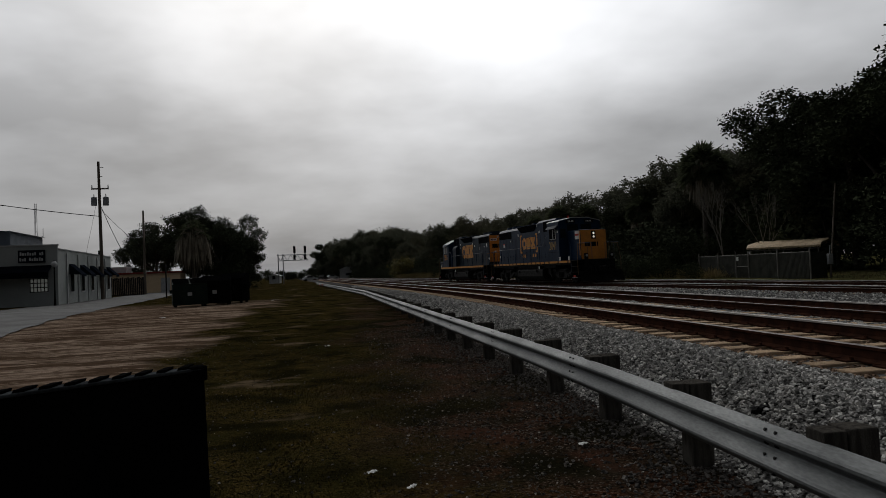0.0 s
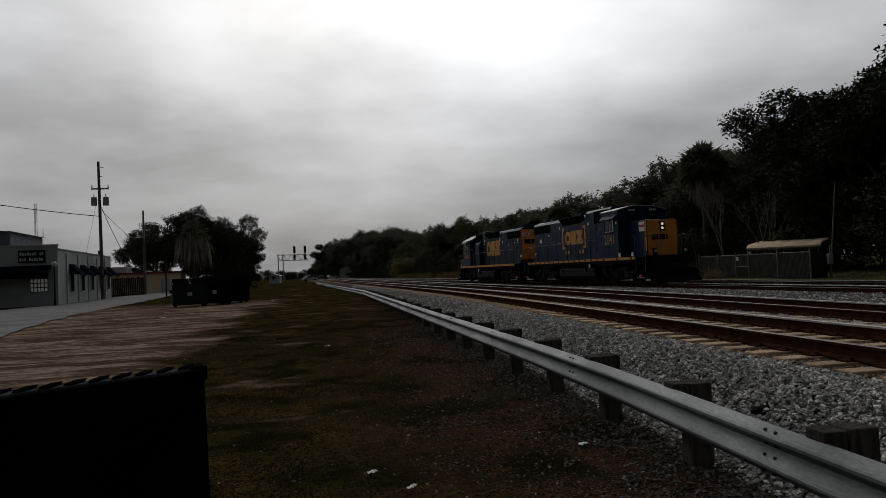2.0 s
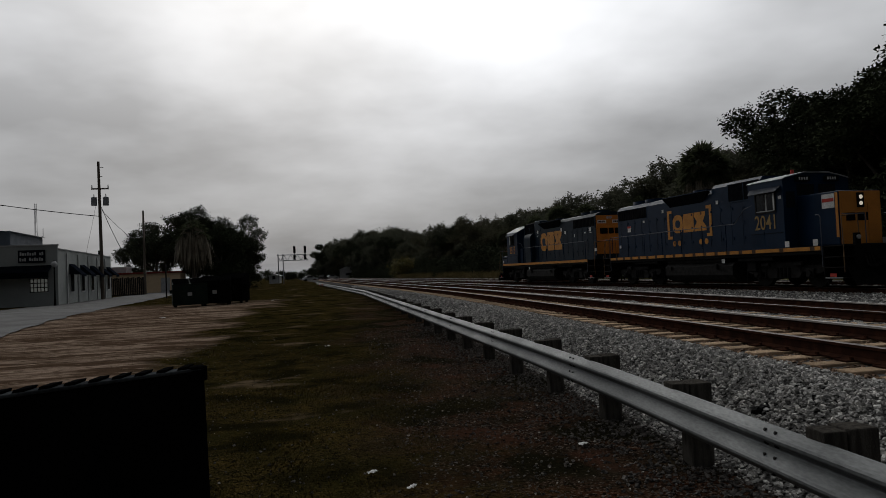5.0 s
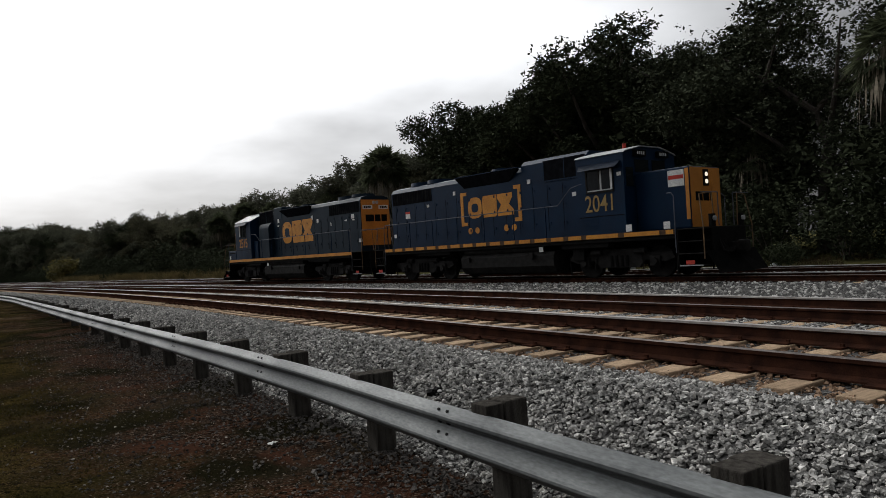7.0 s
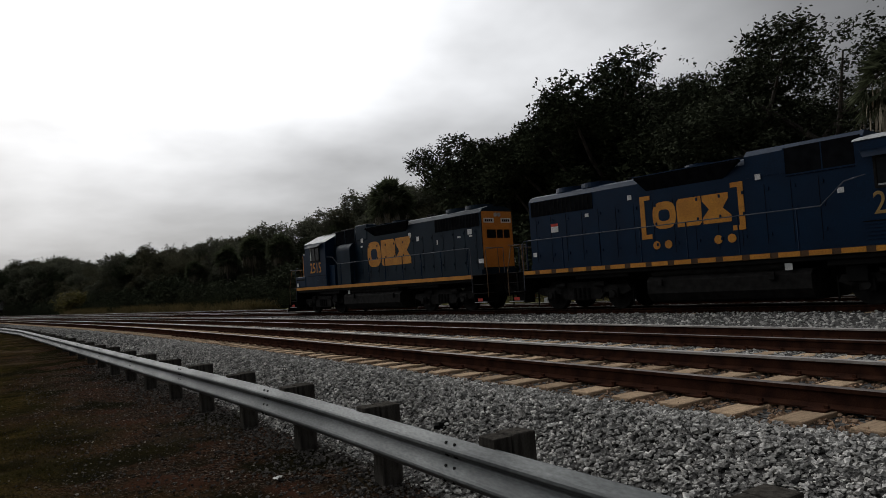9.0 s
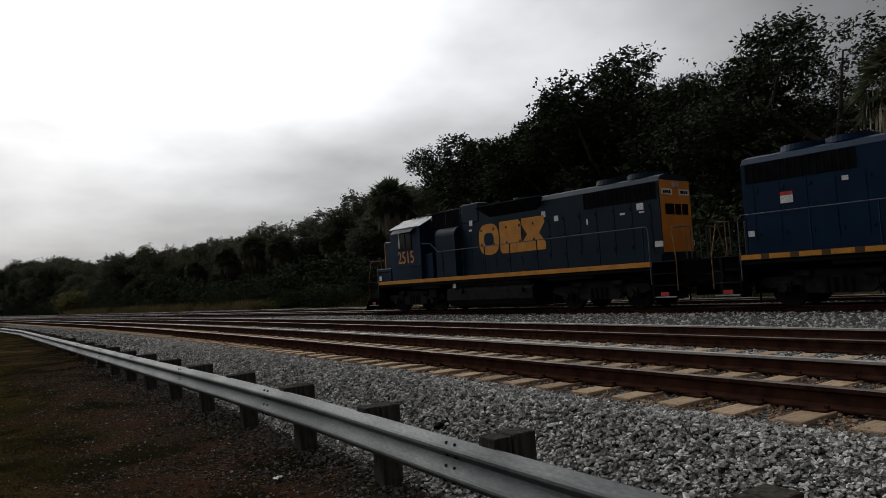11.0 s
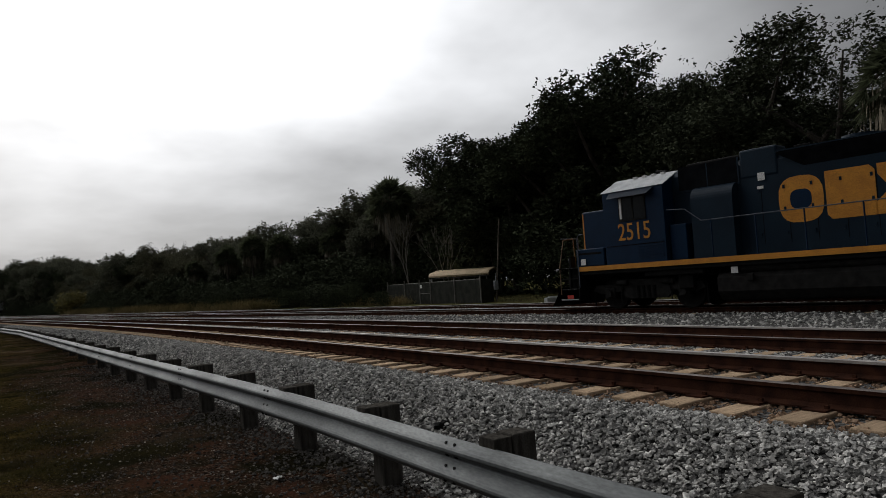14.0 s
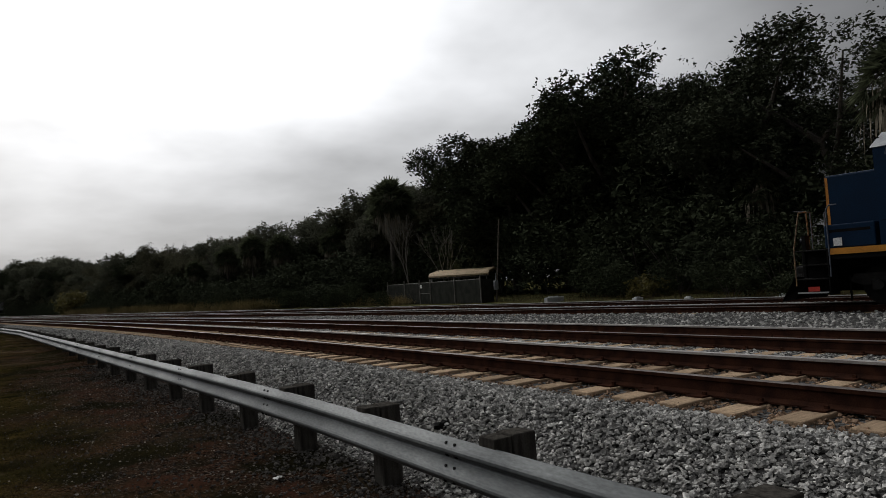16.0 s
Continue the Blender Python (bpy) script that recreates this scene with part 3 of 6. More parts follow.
def truck(loco, x, name="truck"):
    """A two-axle bogie: side frames, springs, brake cylinders, wheels as keyed parts' parents."""
    wheels = []
    tr_ = part(name, box(nb(), x - 1.2, -0.7, 0.42, x + 1.2, 0.7, 0.72, .03), BLACK, loco, "cast steel bogie")
    for s in (-1, 1):
        y = s * 1.05
        out = [(x - 2.05, .62), (x - 1.95, .80), (x - 1.0, .82), (x - .75, .95), (x + .75, .95), (x + 1.0, .82), (x + 1.95, .80), (x + 2.05, .62),
               (x + 1.75, .50), (x + 1.0, .58), (x + .75, .34), (x - .75, .34), (x - 1.0, .58), (x - 1.75, .50)]
        part("side_frame", prism(nb(), out, y - .07, y + .07), GRIME, tr_)
        for dx in (-1.37, 1.37):
            bm = nb()
            box(bm, x + dx - .19, y - .13, .36, x + dx + .19, y + .13, .70, .03)
            cyl(bm, (x + dx, y + s * .12, .51), (x + dx, y + s * .20, .51), .13, .11, 12)
            part("axle_box", bm, GRIME, tr_)
        bm = nb()
        for dx in (-.30, -.1, .1, .30):
            cyl(bm, (x + dx, y + s * .05, .38), (x + dx, y + s * .05, .74), .075, .075, 8)
        part("spring", bm, BLACK, tr_)
        for dx in (-.85, .85):
            bm = nb()
            cyl(bm, (x + dx - .2, y + s * .10, .86), (x + dx + .2, y + s * .10, .86), .10, .10, 10)
            tube(bm, [(x + dx, y + s * .1, .8), (x + dx * 1.1, y + s * .1, .45), (x + dx * 1.1, y + s * .1, .28)], .02)
            part("brake_cylinder", bm, GRIME, tr_)
        each("sand_pipe", [(x - 2.1, y - .02, .12, x - 2.06, y + .02, .75), (x + 2.06, y - .02, .12, x + 2.1, y + .02, .75)], BLACK, tr_)
    for dx in (-1.37, 1.37):
        ax = new("wheelset")
        ax.parent = loco
        ax.location = (x + dx, 0, 0.508)
        for s in (-1, 1):
            bm = nb()
            cyl(bm, (0, s * .68, 0), (0, s * .82, 0), .508, .508, 32)
            cyl(bm, (0, s * .66, 0), (0, s * .685, 0), .53, .53, 32)
            for k in range(6):
                t = k * math.pi / 3
                cyl(bm, (.3 * math.cos(t), s * .815, .3 * math.sin(t)), (.3 * math.cos(t), s * .83, .3 * math.sin(t)), .05, .05, 8)
            part("wheel", bm, GRIME, ax)
        part("axle", cyl(nb(), (0, -.7, 0), (0, .7, 0), .09, .09, 10), BLACK, ax)
        wheels.append(ax)
    return wheels


def handrail(loco, x0, x1, s, stanchions, top=2.56, mat_=GRIME):
    for x in stanchions:
        part("stanchion", tube(nb(), [(x, s * 1.47, 1.45), (x, s * 1.47, top)], .021), BLUE, loco)
    part("handrail", tube(nb(), [(x0, s * 1.47, top), (x1, s * 1.47, top)], .016), HANDRAIL, loco)


def labels_(loco, spots):
    for s in (-1, 1):
        for x, z, w, h, y, m in spots:
            box_ = boxes("notice_plate", [(x - w / 2, s * y, z - h / 2, x + w / 2, s * (y + .006), z + h / 2)], m, loco)


def steps(loco, xe, d):
    """Corner stair wells and end gear at one end; d is +1 or -1 outwards."""
    for s in (-1, 1):
        bm = nb()
        for z in (.36, .72, 1.08):
            box(bm, xe - d * .82, s * .98, z - .018, xe - d * .06, s * 1.50, z + .012)
        part("tread", bm, GRIME, loco, "worn steel stair treads")
        boxes("stair_side", [(xe - d * .86, s * .96, .30, xe - d * .83, s * 1.5, 1.45), (xe - d * .85, s * .93, .30, xe - d * .02, s * .96, 1.45)], BLACK, loco)
        part("tread_edge", box(nb(), xe - d * .8, s * 1.5, .35, xe - d * .06, s * 1.512, .385), CABROOF, loco, "pale worn step edge")
        part("reflector", box(nb(), xe - d * .6, s * 1.498, .40, xe - d * .32, s * 1.507, .52), REDP, loco, "red reflector plate")
        part("grab_iron", tube(nb(), [(xe - d * .90, s * 1.5, .75), (xe - d * .90, s * 1.5, 2.45), (xe - d * .98, s * 1.49, 2.56), (xe - d * 1.15, s * 1.47, 2.56)], .016), HANDRAIL, loco)
        part("grab_iron", tube(nb(), [(xe - d * .02, s * 1.46, .55), (xe - d * .02, s * 1.46, 1.5), (xe - d * .16, s * 1.35, 2.45), (xe - d * .1, s * .75, 2.5), (xe - d * .1, s * .7, 1.5)], .018), GRABIRON, loco, "worn gold grab iron")
    boxes("end_plate", [(xe - d * .1, -1.0, .62, xe, 1.0, 1.47)], BLACK, loco, .02)
    part("coupler", box(box(nb(), xe, -.12, .76, xe + d * .42, .12, 1.0, .03), xe + d * .30, -.2, .70, xe + d * .56, .17, 1.05, .05), GRIME, loco, "knuckle coupler")
    part("end_rail", tube(nb(), [(xe - d * .08, -1.4, 2.5), (xe - d * .08, -.45, 2.5), (xe - d * .08, -.45, 1.5)], .016), HANDRAIL, loco)
    part("end_rail", tube(nb(), [(xe - d * .08, 1.4, 2.5), (xe - d * .08, .45, 2.5), (xe - d * .08, .45, 1.5)], .016), HANDRAIL, loco)
    for s in (-1, 1):
        bm = nb()
        for k, yy in enumerate((.34, .48, .62)):
            tube(bm, [(xe, s * yy, 1.1), (xe + d * .12, s * yy, .78), (xe + d * .25, s * (yy - .05), .72), (xe + d * .30, s * (yy - .1), .85)], .026)
        part("air_hose", bm, GRIME, loco)


def plow(loco, xe, d):
    bm = nb()
    for s in (-1, 1):
        a = [bm.verts.new((xe + d * (.72 if k else .12), 0, z)) for k, z in ((0, .78), (1, .13))]
        b = [bm.verts.new((xe + d * (.42 if k else .02), s * 1.45, z)) for k, z in ((0, .78), (1, .13))]
        bm.faces.new((a[0], a[1], b[1], b[0]))
    bmesh.ops.solidify(bm, geom=bm.faces[:], thickness=.03)
    part("snow_plow", bm, BLACK, loco, "black steel pilot plough")


def cab(loco, x0, x1, number, paint, roofm, eave):
    """Cab over the full width with a peaked roof, side windows, visors and number."""
    out = [(-1.48, 1.47), (1.48, 1.47), (1.48, eave - .06), (1.38, eave), (.55, 4.24), (-.55, 4.24), (-1.38, eave), (-1.48, eave - .06)]
    bm = nb()
    a = [bm.verts.new((x0, y, z)) for y, z in out]
    b = [bm.verts.new((x1, y, z)) for y, z in out]
    n = len(out)
    bm.faces.new(a[::-1]), bm.faces.new(b)
    for i in range(n):
        bm.faces.new((a[i], a[(i + 1) % n], b[(i + 1) % n], b[i]))
    c = part("cab", bm, paint, loco)
    rf = [(1.50, eave - .03), (1.40, eave + .03), (.57, 4.275), (-.57, 4.275), (-1.40, eave + .03), (-1.50, eave - .03), (-1.40, eave + .005), (-.57, 4.245), (.57, 4.245), (1.40, eave + .005)]
    bm = nb()
    a = [bm.verts.new((x0 - .04, y, z)) for y, z in rf]
    b = [bm.verts.new((x1 + .06, y, z)) for y, z in rf]
    bm.faces.new(a[::-1]), bm.faces.new(b)
    for i in range(len(rf)):
        j = (i + 1) % len(rf)
        bm.faces.new((a[i], a[j], b[j], b[i]))
    part("roof", bm, roofm, c, "pale weathered cab roof")
    xm = (x0 + x1) / 2
    hw = .52 if x1 < 6 else .46
    for s in (-1, 1):
        w = part("side_window", box(nb(), xm - hw, s * 1.482, 2.88, xm + hw, s * 1.49, 3.58), GLASS, c, "dark sliding cab window")
        boxes("window_frame", [(xm - hw - .04, s * 1.482, 2.84, xm - hw + .02, s * 1.51, 3.62), (xm + hw - .02, s * 1.482, 2.84, xm + hw + .04, s * 1.51, 3.62), (xm - .05, s * 1.482, 2.86, xm + .01, s * 1.505, 3.6),
                               (xm - hw - .04, s * 1.482, 2.82, xm + hw + .04, s * 1.512, 2.87), (xm - hw - .04, s * 1.482, 3.58, xm + hw + .04, s * 1.505, 3.63)], GRIME, w)
        part("pale_post", box(nb(), xm + hw - .08, s * 1.49, 2.9, xm + hw, s * 1.52, 3.56), WHITE, w, "white wind deflector")
        if x1 < 6:
            part("sash", box(nb(), xm + .02, s * 1.491, 2.92, xm + .09, s * 1.508, 3.54), TRIMPALE, w, "pale sliding sash bar")
            part("sash", box(nb(), xm - hw + .03, s * 1.491, 2.885, xm + hw - .08, s * 1.508, 2.925), TRIMPALE, w, "pale sliding sash bar")
            part("sticker", box(nb(), x1 - .26, s * 1.482, 3.30, x1 - .10, s * 1.488, 3.42), WHITE, c)
        bm = nb()
        vs = [bm.verts.new(p) for p in ((xm - .85, s * 1.47, 3.80), (xm + .85, s * 1.47, 3.80), (xm + .80, s * 1.72, 3.58), (xm - .70, s * 1.72, 3.58))]
        bm.faces.new(vs)
        bmesh.ops.solidify(bm, geom=bm.faces[:], thickness=.025)
        part("sun_visor", bm, paint, c, "sheet metal sun visor")
        rot = Matrix.Rotation(0 if s < 0 else math.pi, 4, "Z") @ Matrix.Rotation(math.pi / 2, 4, "X")
        text("road_number", number, .78, DULLGOLD if x1 < 6 else YELLOW, c, Matrix.Translation((xm - .02, s * 1.486, 2.45)) @ rot @ Matrix.Diagonal((.80, 1, 1, 1)), "gold road number")
        boxes("battery_louvre", [(x0 + .08, s * 1.482, 1.62 + .09 * k, xm - .12, s * 1.497, 1.66 + .09 * k) for k in range(6)], paint, c)
        part("panel_line", box(nb(), x0 + .05, s * 1.482, 2.04, x1 - .05, s * 1.489, 2.06), BLACK, c)
    # front wall: windows and door
    for s in (-1, 1):
        part("front_window", box(nb(), x1 + .002, s * .98, 2.95, x1 + .012, s * 1.36, 3.55), GLASS, c, "dark front corner window")
        part("windshield", box(nb(), x1 + .002, s * .10, 3.42, x1 + .012, s * .86, 3.82), GLASS, c, "dark windshield")
    each("number_board", [(x1 + .01, -.95, 3.92, x1 + .12, -.35, 4.12), (x1 + .01, .35, 3.92, x1 + .12, .95, 4.12)], BLACK, c)
    bar = [(x1 + .12, -.85 + .11 * k, 3.97, x1 + .126, -.79 + .11 * k, 4.07) for k in range(4)] + [(x1 + .12, .42 + .11 * k, 3.97, x1 + .126, .48 + .11 * k, 4.07) for k in range(4)]
    each("board_mark", bar, WHITE, c)
    return c


def locomotive(name, number, label, paint, hoodmark, bracketed):
    L = empty(name, label, "locomotive", "coupled locomotives")
    # frame, sill and walkway
    boxes("frame", [(-8.3, -.75, .95, 8.3, .75, 1.40), (-7.55, -1.46, 1.18, 7.5, 1.46, 1.30)], BLACK, L, .02)
    boxes("walkway", [(-7.58, -1.5, 1.40, 7.52, 1.5, 1.46), (-8.4, -1.5, 1.43, 8.4, 1.5, 1.462)], GRIME, L, 0.01)
    for s in (-1, 1):
        if bracketed:
            bm = nb()
            x = -7.5
            k = 0
            while x < 7.4:
                ln_ = .78 if x < 3.5 else 1.5
                box(bm, x, s * 1.502, 1.325, min(7.45, x + ln_ - .22), s * 1.512, 1.455)
                x += ln_
            part("sill_stripe", bm, YELLOW, L, "broken gold stripe along the sill")
            part("sill", box(nb(), -7.56, s * 1.46, 1.31, 7.5, s * 1.502, 1.465), mat_sill, L)
        else:
            part("sill", box(nb(), -7.56, s * 1.46, 1.31, 7.5, s * 1.502, 1.465), YELLOW, L, "faded gold sill stripe")
    # long hood
    bm = nb()
    out = [(-.9, 1.47), (.9, 1.47), (.9, 4.02), (.78, 4.18), (.45, 4.27), (-.45, 4.27), (-.78, 4.18), (-.9, 4.02)]
    a = [bm.verts.new((-7.62, y, z)) for y, z in out]
    b = [bm.verts.new((4.1, y, z)) for y, z in out]
    bm.faces.new(a[::-1]), bm.faces.new(b)
    for i in range(len(out)):
        j = (i + 1) % len(out)
        bm.faces.new((a[i], a[j], b[j], b[i]))
    hood = part("long_hood", bm, paint, L)
    part("hood_end", box(nb(), -7.634, -.86, 1.75, -7.622, .86, 4.06), ORANGE, hood, "gold painted hood end")
    each("end_number_board", [(-7.66, -.78, 3.58, -7.634, -.2, 3.78), (-7.66, .2, 3.58, -7.634, .78, 3.78)], WHITE, hood, .02)
    each("board_mark", [(-7.668, -.68 + .11 * k, 3.63, -7.66, -.60 + .11 * k, 3.73) for k in range(4)] + [(-7.668, .30 + .11 * k, 3.63, -7.66, .38 + .11 * k, 3.73) for k in range(4)], BLACK, hood)
    each("end_mark", [(-7.646, .12 + .0, 2.95, -7.636, .62, 3.3), (-7.646, -.28, 2.95, -7.636, .06, 3.3), (-7.646, -.68, 2.95, -7.636, -.34, 3.3)], GRILLE, hood, 0, "plain dark mark on the hood end")
    bm = nb()
    for y in (-.1, .1):
        cyl(bm, (-7.62, y, 3.92), (-7.67, y, 3.92), .085, .085, 14)
    part("end_headlight", bm, CABROOF, hood, "twin sealed-beam headlight")
    for s in (-1, 1):
        y0, y1 = s * .902, s * .912
        part("radiator_grille", box(nb(), -7.5, y0, 3.46, -4.65, y1, 4.0), GRILLE, hood, "dark radiator intake grille")
        boxes("grille_slat", [(-7.5 + .19 * k, y0, 3.46, -7.47 + .19 * k, s * .925, 4.0) for k in range(16)], BLACK, hood)
        # flared central intake
        bm = nb()
        v = [bm.verts.new(q) for q in ((-2.75, s * .9, 4.16), (.75, s * .9, 4.16), (.75, s * 1.10, 4.20), (-2.75, s * 1.10, 4.20), (-2.75, s * 1.10, 4.14), (.75, s * 1.10, 4.14), (-2.45, s * .905, 3.74), (.15, s * .905, 3.74))]
        for f_ in ((0, 1, 2, 3), (3, 2, 5, 4), (4, 5, 7, 6), (0, 3, 4), (1, 5, 2), (0, 4, 6), (1, 7, 5)):
            bm.faces.new([v[i] for i in f_])
        part("flared_intake", bm, GRILLE, hood, "dark flared dynamic brake intake")
        part("intake_lip", box(nb(), -2.8, s * .88, 4.195, .8, s * 1.12, 4.225), paint, hood)
        # clean air box and dark filter panel ahead of it
        if not bracketed:
            part("air_filter_box", box(nb(), .82, s * .3, 3.62, 1.9, s * .925, 4.44, .06), paint, hood)
        part("filter_panel", box(nb(), 1.97, s * .902, 3.55, 3.86, s * .925, 4.28), GRILLE, hood, "dark filter screen panel")
        boxes("filter_frame", [(1.93, s * .9, 3.52, 3.88, s * .932, 3.56), (1.93, s * .9, 3.56, 1.97, s * .932, 4.28), (2.9, s * .9, 3.56, 2.93, s * .93, 4.28)], paint, hood)
        # doors along the hood
        bm = nb()
        for k in range(15):
            x = -7.3 + k * .72
            box(bm, x, y0, 1.72, x + .012, s * .908, 3.40)
        tagged(part("door_seam", bm, BLACK, hood), kind="stuff")
        bm = nb()
        for k in range(15):
            x = -7.3 + k * .72 + .1
            for z in (1.95, 2.6, 3.2):
                box(bm, x - .03, y0, z, x + .03, s * .925, z + .10)
        tagged(part("door_latch", bm, paint, hood), kind="stuff")
        part("hood_rib", box(nb(), -7.6, s * .9, 1.47, 4.1, s * .98, 1.68), paint, hood)
    if bracketed:                                   # the hood steps up ahead of the intake and runs level to the cab
        bm = nb()
        up = [(-.9, 3.62), (.9, 3.62), (.9, 4.24), (.74, 4.40), (-.74, 4.40), (-.9, 4.24)]
        a = [bm.verts.new((.84, y * 1.012, z)) for y, z in up]
        b = [bm.verts.new((3.92, y * 1.012, z)) for y, z in up]
        bm.faces.new(a[::-1]), bm.faces.new(b)
        for i in range(6):
            bm.faces.new((a[i], a[(i + 1) % 6], b[(i + 1) % 6], b[i]))
        part("raised_hood", bm, paint, hood)
    else:
        part("roof_hatch", box(nb(), 2.0, -.7, 4.26, 3.7, .7, 4.38, .03), GRIME, hood)
    # roof: fans, exhaust, bell, horn
    for x in (-6.6, -5.3) if not bracketed else (-6.2, -5.0):
        bm = nb()
        cyl(bm, (x, 0, 4.25), (x, 0, 4.42), .62, .60, 28)
        f_ = part("roof_fan", bm, paint, hood, "flat round radiator fan")
        boxes("fan_guard", [(x - .55, -.02 + .22 * k, 4.42, x + .55, .02 + .22 * k, 4.435) for k in (-2, -1, 0, 1, 2)], GRIME, f_)
    bm = nb()
    cyl(bm, (-1.0, 0, 4.24), (-1.0, 0, 4.40), .5, .48, 24)
    part("brake_fan", bm, paint, hood)
    boxes("exhaust_stack", [(.2, -.25, 4.24, .65, .25, 4.42), (-3.6, -.2, 4.24, -3.2, .2, 4.40)], BLACK, hood, .02)
    # cab, nose
    CF = 5.8 if bracketed else 6.35
    c = cab(L, 3.9 if bracketed else 4.1, CF, number, paint if bracketed else BLUE, CABROOF, 4.06 if bracketed else 3.84)
    nose_top = 3.36
    bm = box(nb(), CF + .002, -.9, 1.47, 7.72, .9, nose_top, .05)
    nose = part("short_hood", bm, BLUE, L)
    part("nose_front", box(nb(), 7.722, -.86, 1.5, 7.735, .86, nose_top - .03), ORANGE, nose, "gold painted nose end")
    ew = .12 if bracketed else .05
    each("nose_edge", [(7.70 - ew, -.906, 1.75, 7.70, -.902, nose_top - .06), (7.70 - ew, .902, 1.75, 7.70, .906, nose_top - .06)], ORANGE, nose)
    bm = nb()
    for z in (2.90, 3.12):
        cyl(bm, (7.73, 0, z), (7.79, 0, z), .068, .068, 16)
    part("nose_headlight_lens", bm, LAMP if bracketed else GLASS, nose, "twin nose headlight")
    part("headlight_box", box(nb(), 7.735, -.15, 2.76, 7.765, .15, 3.27, .01), BLACK, nose)
    each("nose_mark", [(7.737, -.62, 2.30, 7.745, -.24, 2.58), (7.737, -.18, 2.30, 7.745, .16, 2.58), (7.737, .22, 2.30, 7.745, .60, 2.58)], GRILLE, nose, 0, "plain dark mark on the nose")
    part("nose_door", box(nb(), 7.736, .30, 1.55, 7.75, .78, 2.9), ORANGE, nose)
    bm = nb()
    for y in (-.85, .85):
        cyl(bm, (8.40, y, 1.72), (8.47, y, 1.72), .07, .07, 14)
    part("ditch_light", bm, CABROOF if bracketed else GLASS, L, "round ditch light")
    each("ditch_light_bracket", [(8.3, -.97, 1.47, 8.40, -.73, 1.86), (8.3, .73, 1.47, 8.40, .97, 1.86)], BLACK, L, .01)
    # equipment hump behind the cab of the older unit
    if not bracketed:
        for s in (-1, 1):
            duct = [(.9, 1.47), (1.26, 1.47)] + [(.88 + .38 * math.cos(q), 3.20 + .38 * math.sin(q)) for q in [k * math.pi / 16 for k in range(9)]]
            bm = nb()
            a = [bm.verts.new((2.02, s * y, z)) for y, z in duct]
            b = [bm.verts.new((3.32, s * y, z)) for y, z in duct]
            bm.faces.new(a), bm.faces.new(b[::-1])
            for i in range(len(duct)):
                j = (i + 1) % len(duct)
                bm.faces.new((a[i], b[i], b[j], a[j]))
            part("blower_housing", bm, GREYBLUE, hood, "rounded sheet metal blower duct")
            part("tool_locker", box(nb(), 6.45, s * 1.0, 1.47, 7.62, s * 1.47, 2.06, .03), BLUE, L, "blue walkway locker")
            part("locker_slot", box(nb(), 6.55, s * 1.471, 1.86, 7.5, s * 1.476, 1.93), BLACK, L)
            boxes("low_locker", [(3.5, s * .9, 1.47, 4.05, s * 1.3, 2.55)], BLUE, hood, .02)
    # fuel tank with rounded bottom
    out = [(-1.25, 1.0), (-1.38, .86), (-1.38, .48), (-1.2, .25), (-.9, .18), (.9, .18), (1.2, .25), (1.38, .48), (1.38, .86), (1.25, 1.0)]
    bm = nb()
    a = [bm.verts.new((-2.35, y, z)) for y, z in out]
    b = [bm.verts.new((2.6, y, z)) for y, z in out]
    bm.faces.new(a[::-1]), bm.faces.new(b)
    for i in range(len(out)):
        j = (i + 1) % len(out)
        bm.faces.new((a[i], a[j], b[j], b[i]))
    tank = part("fuel_tank", bm, GRIME, L, "grimy black fuel tank")
    for s in (-1, 1):
        part("air_reservoir", cyl(nb(), (-2.2, s * 1.2, 1.12), (1.9, s * 1.2, 1.12), .15, .15, 14), GRIME, tank)
        boxes("filler", [(1.5, s * 1.38, .75, 1.68, s * 1.47, .95), (-1.9, s * 1.38, .72, -1.78, s * 1.45, .9)], GRIME, tank, .01)
        part("fuel_notice", box(nb(), 1.95, s * 1.39, .98, 2.15, s * 1.40, 1.16), WHITE, tank)
    if hoodmark:
        if bracketed:
            block_mark(L, -1.0, 2.90, 2.5, .86, YELLOW)
            for s in (-1, 1):
                for xx, d in ((-2.72, 1), (.74, -1)):
                    boxes("mark_bracket", [(xx, s * .903, 2.20, xx + d * .17, s * .913, 3.58), (xx + d * .17, s * .903, 2.20, xx + d * .38, s * .913, 2.34), (xx + d * .17, s * .903, 3.44, xx + d * .38, s * .913, 3.58)], YELLOW, L, 0, "gold bracket beside the mark")
                for x in (-2.2, -1.78, -.12, .3):
                    part("round_mark", cyl(nb(), (x, s * .903, 1.98), (x, s * .913, 1.98), .13, .13, 18), YELLOW, L)
        else:
            block_mark(L, -.93, 2.86, 3.55, 1.26, YELLOW, flip=False)
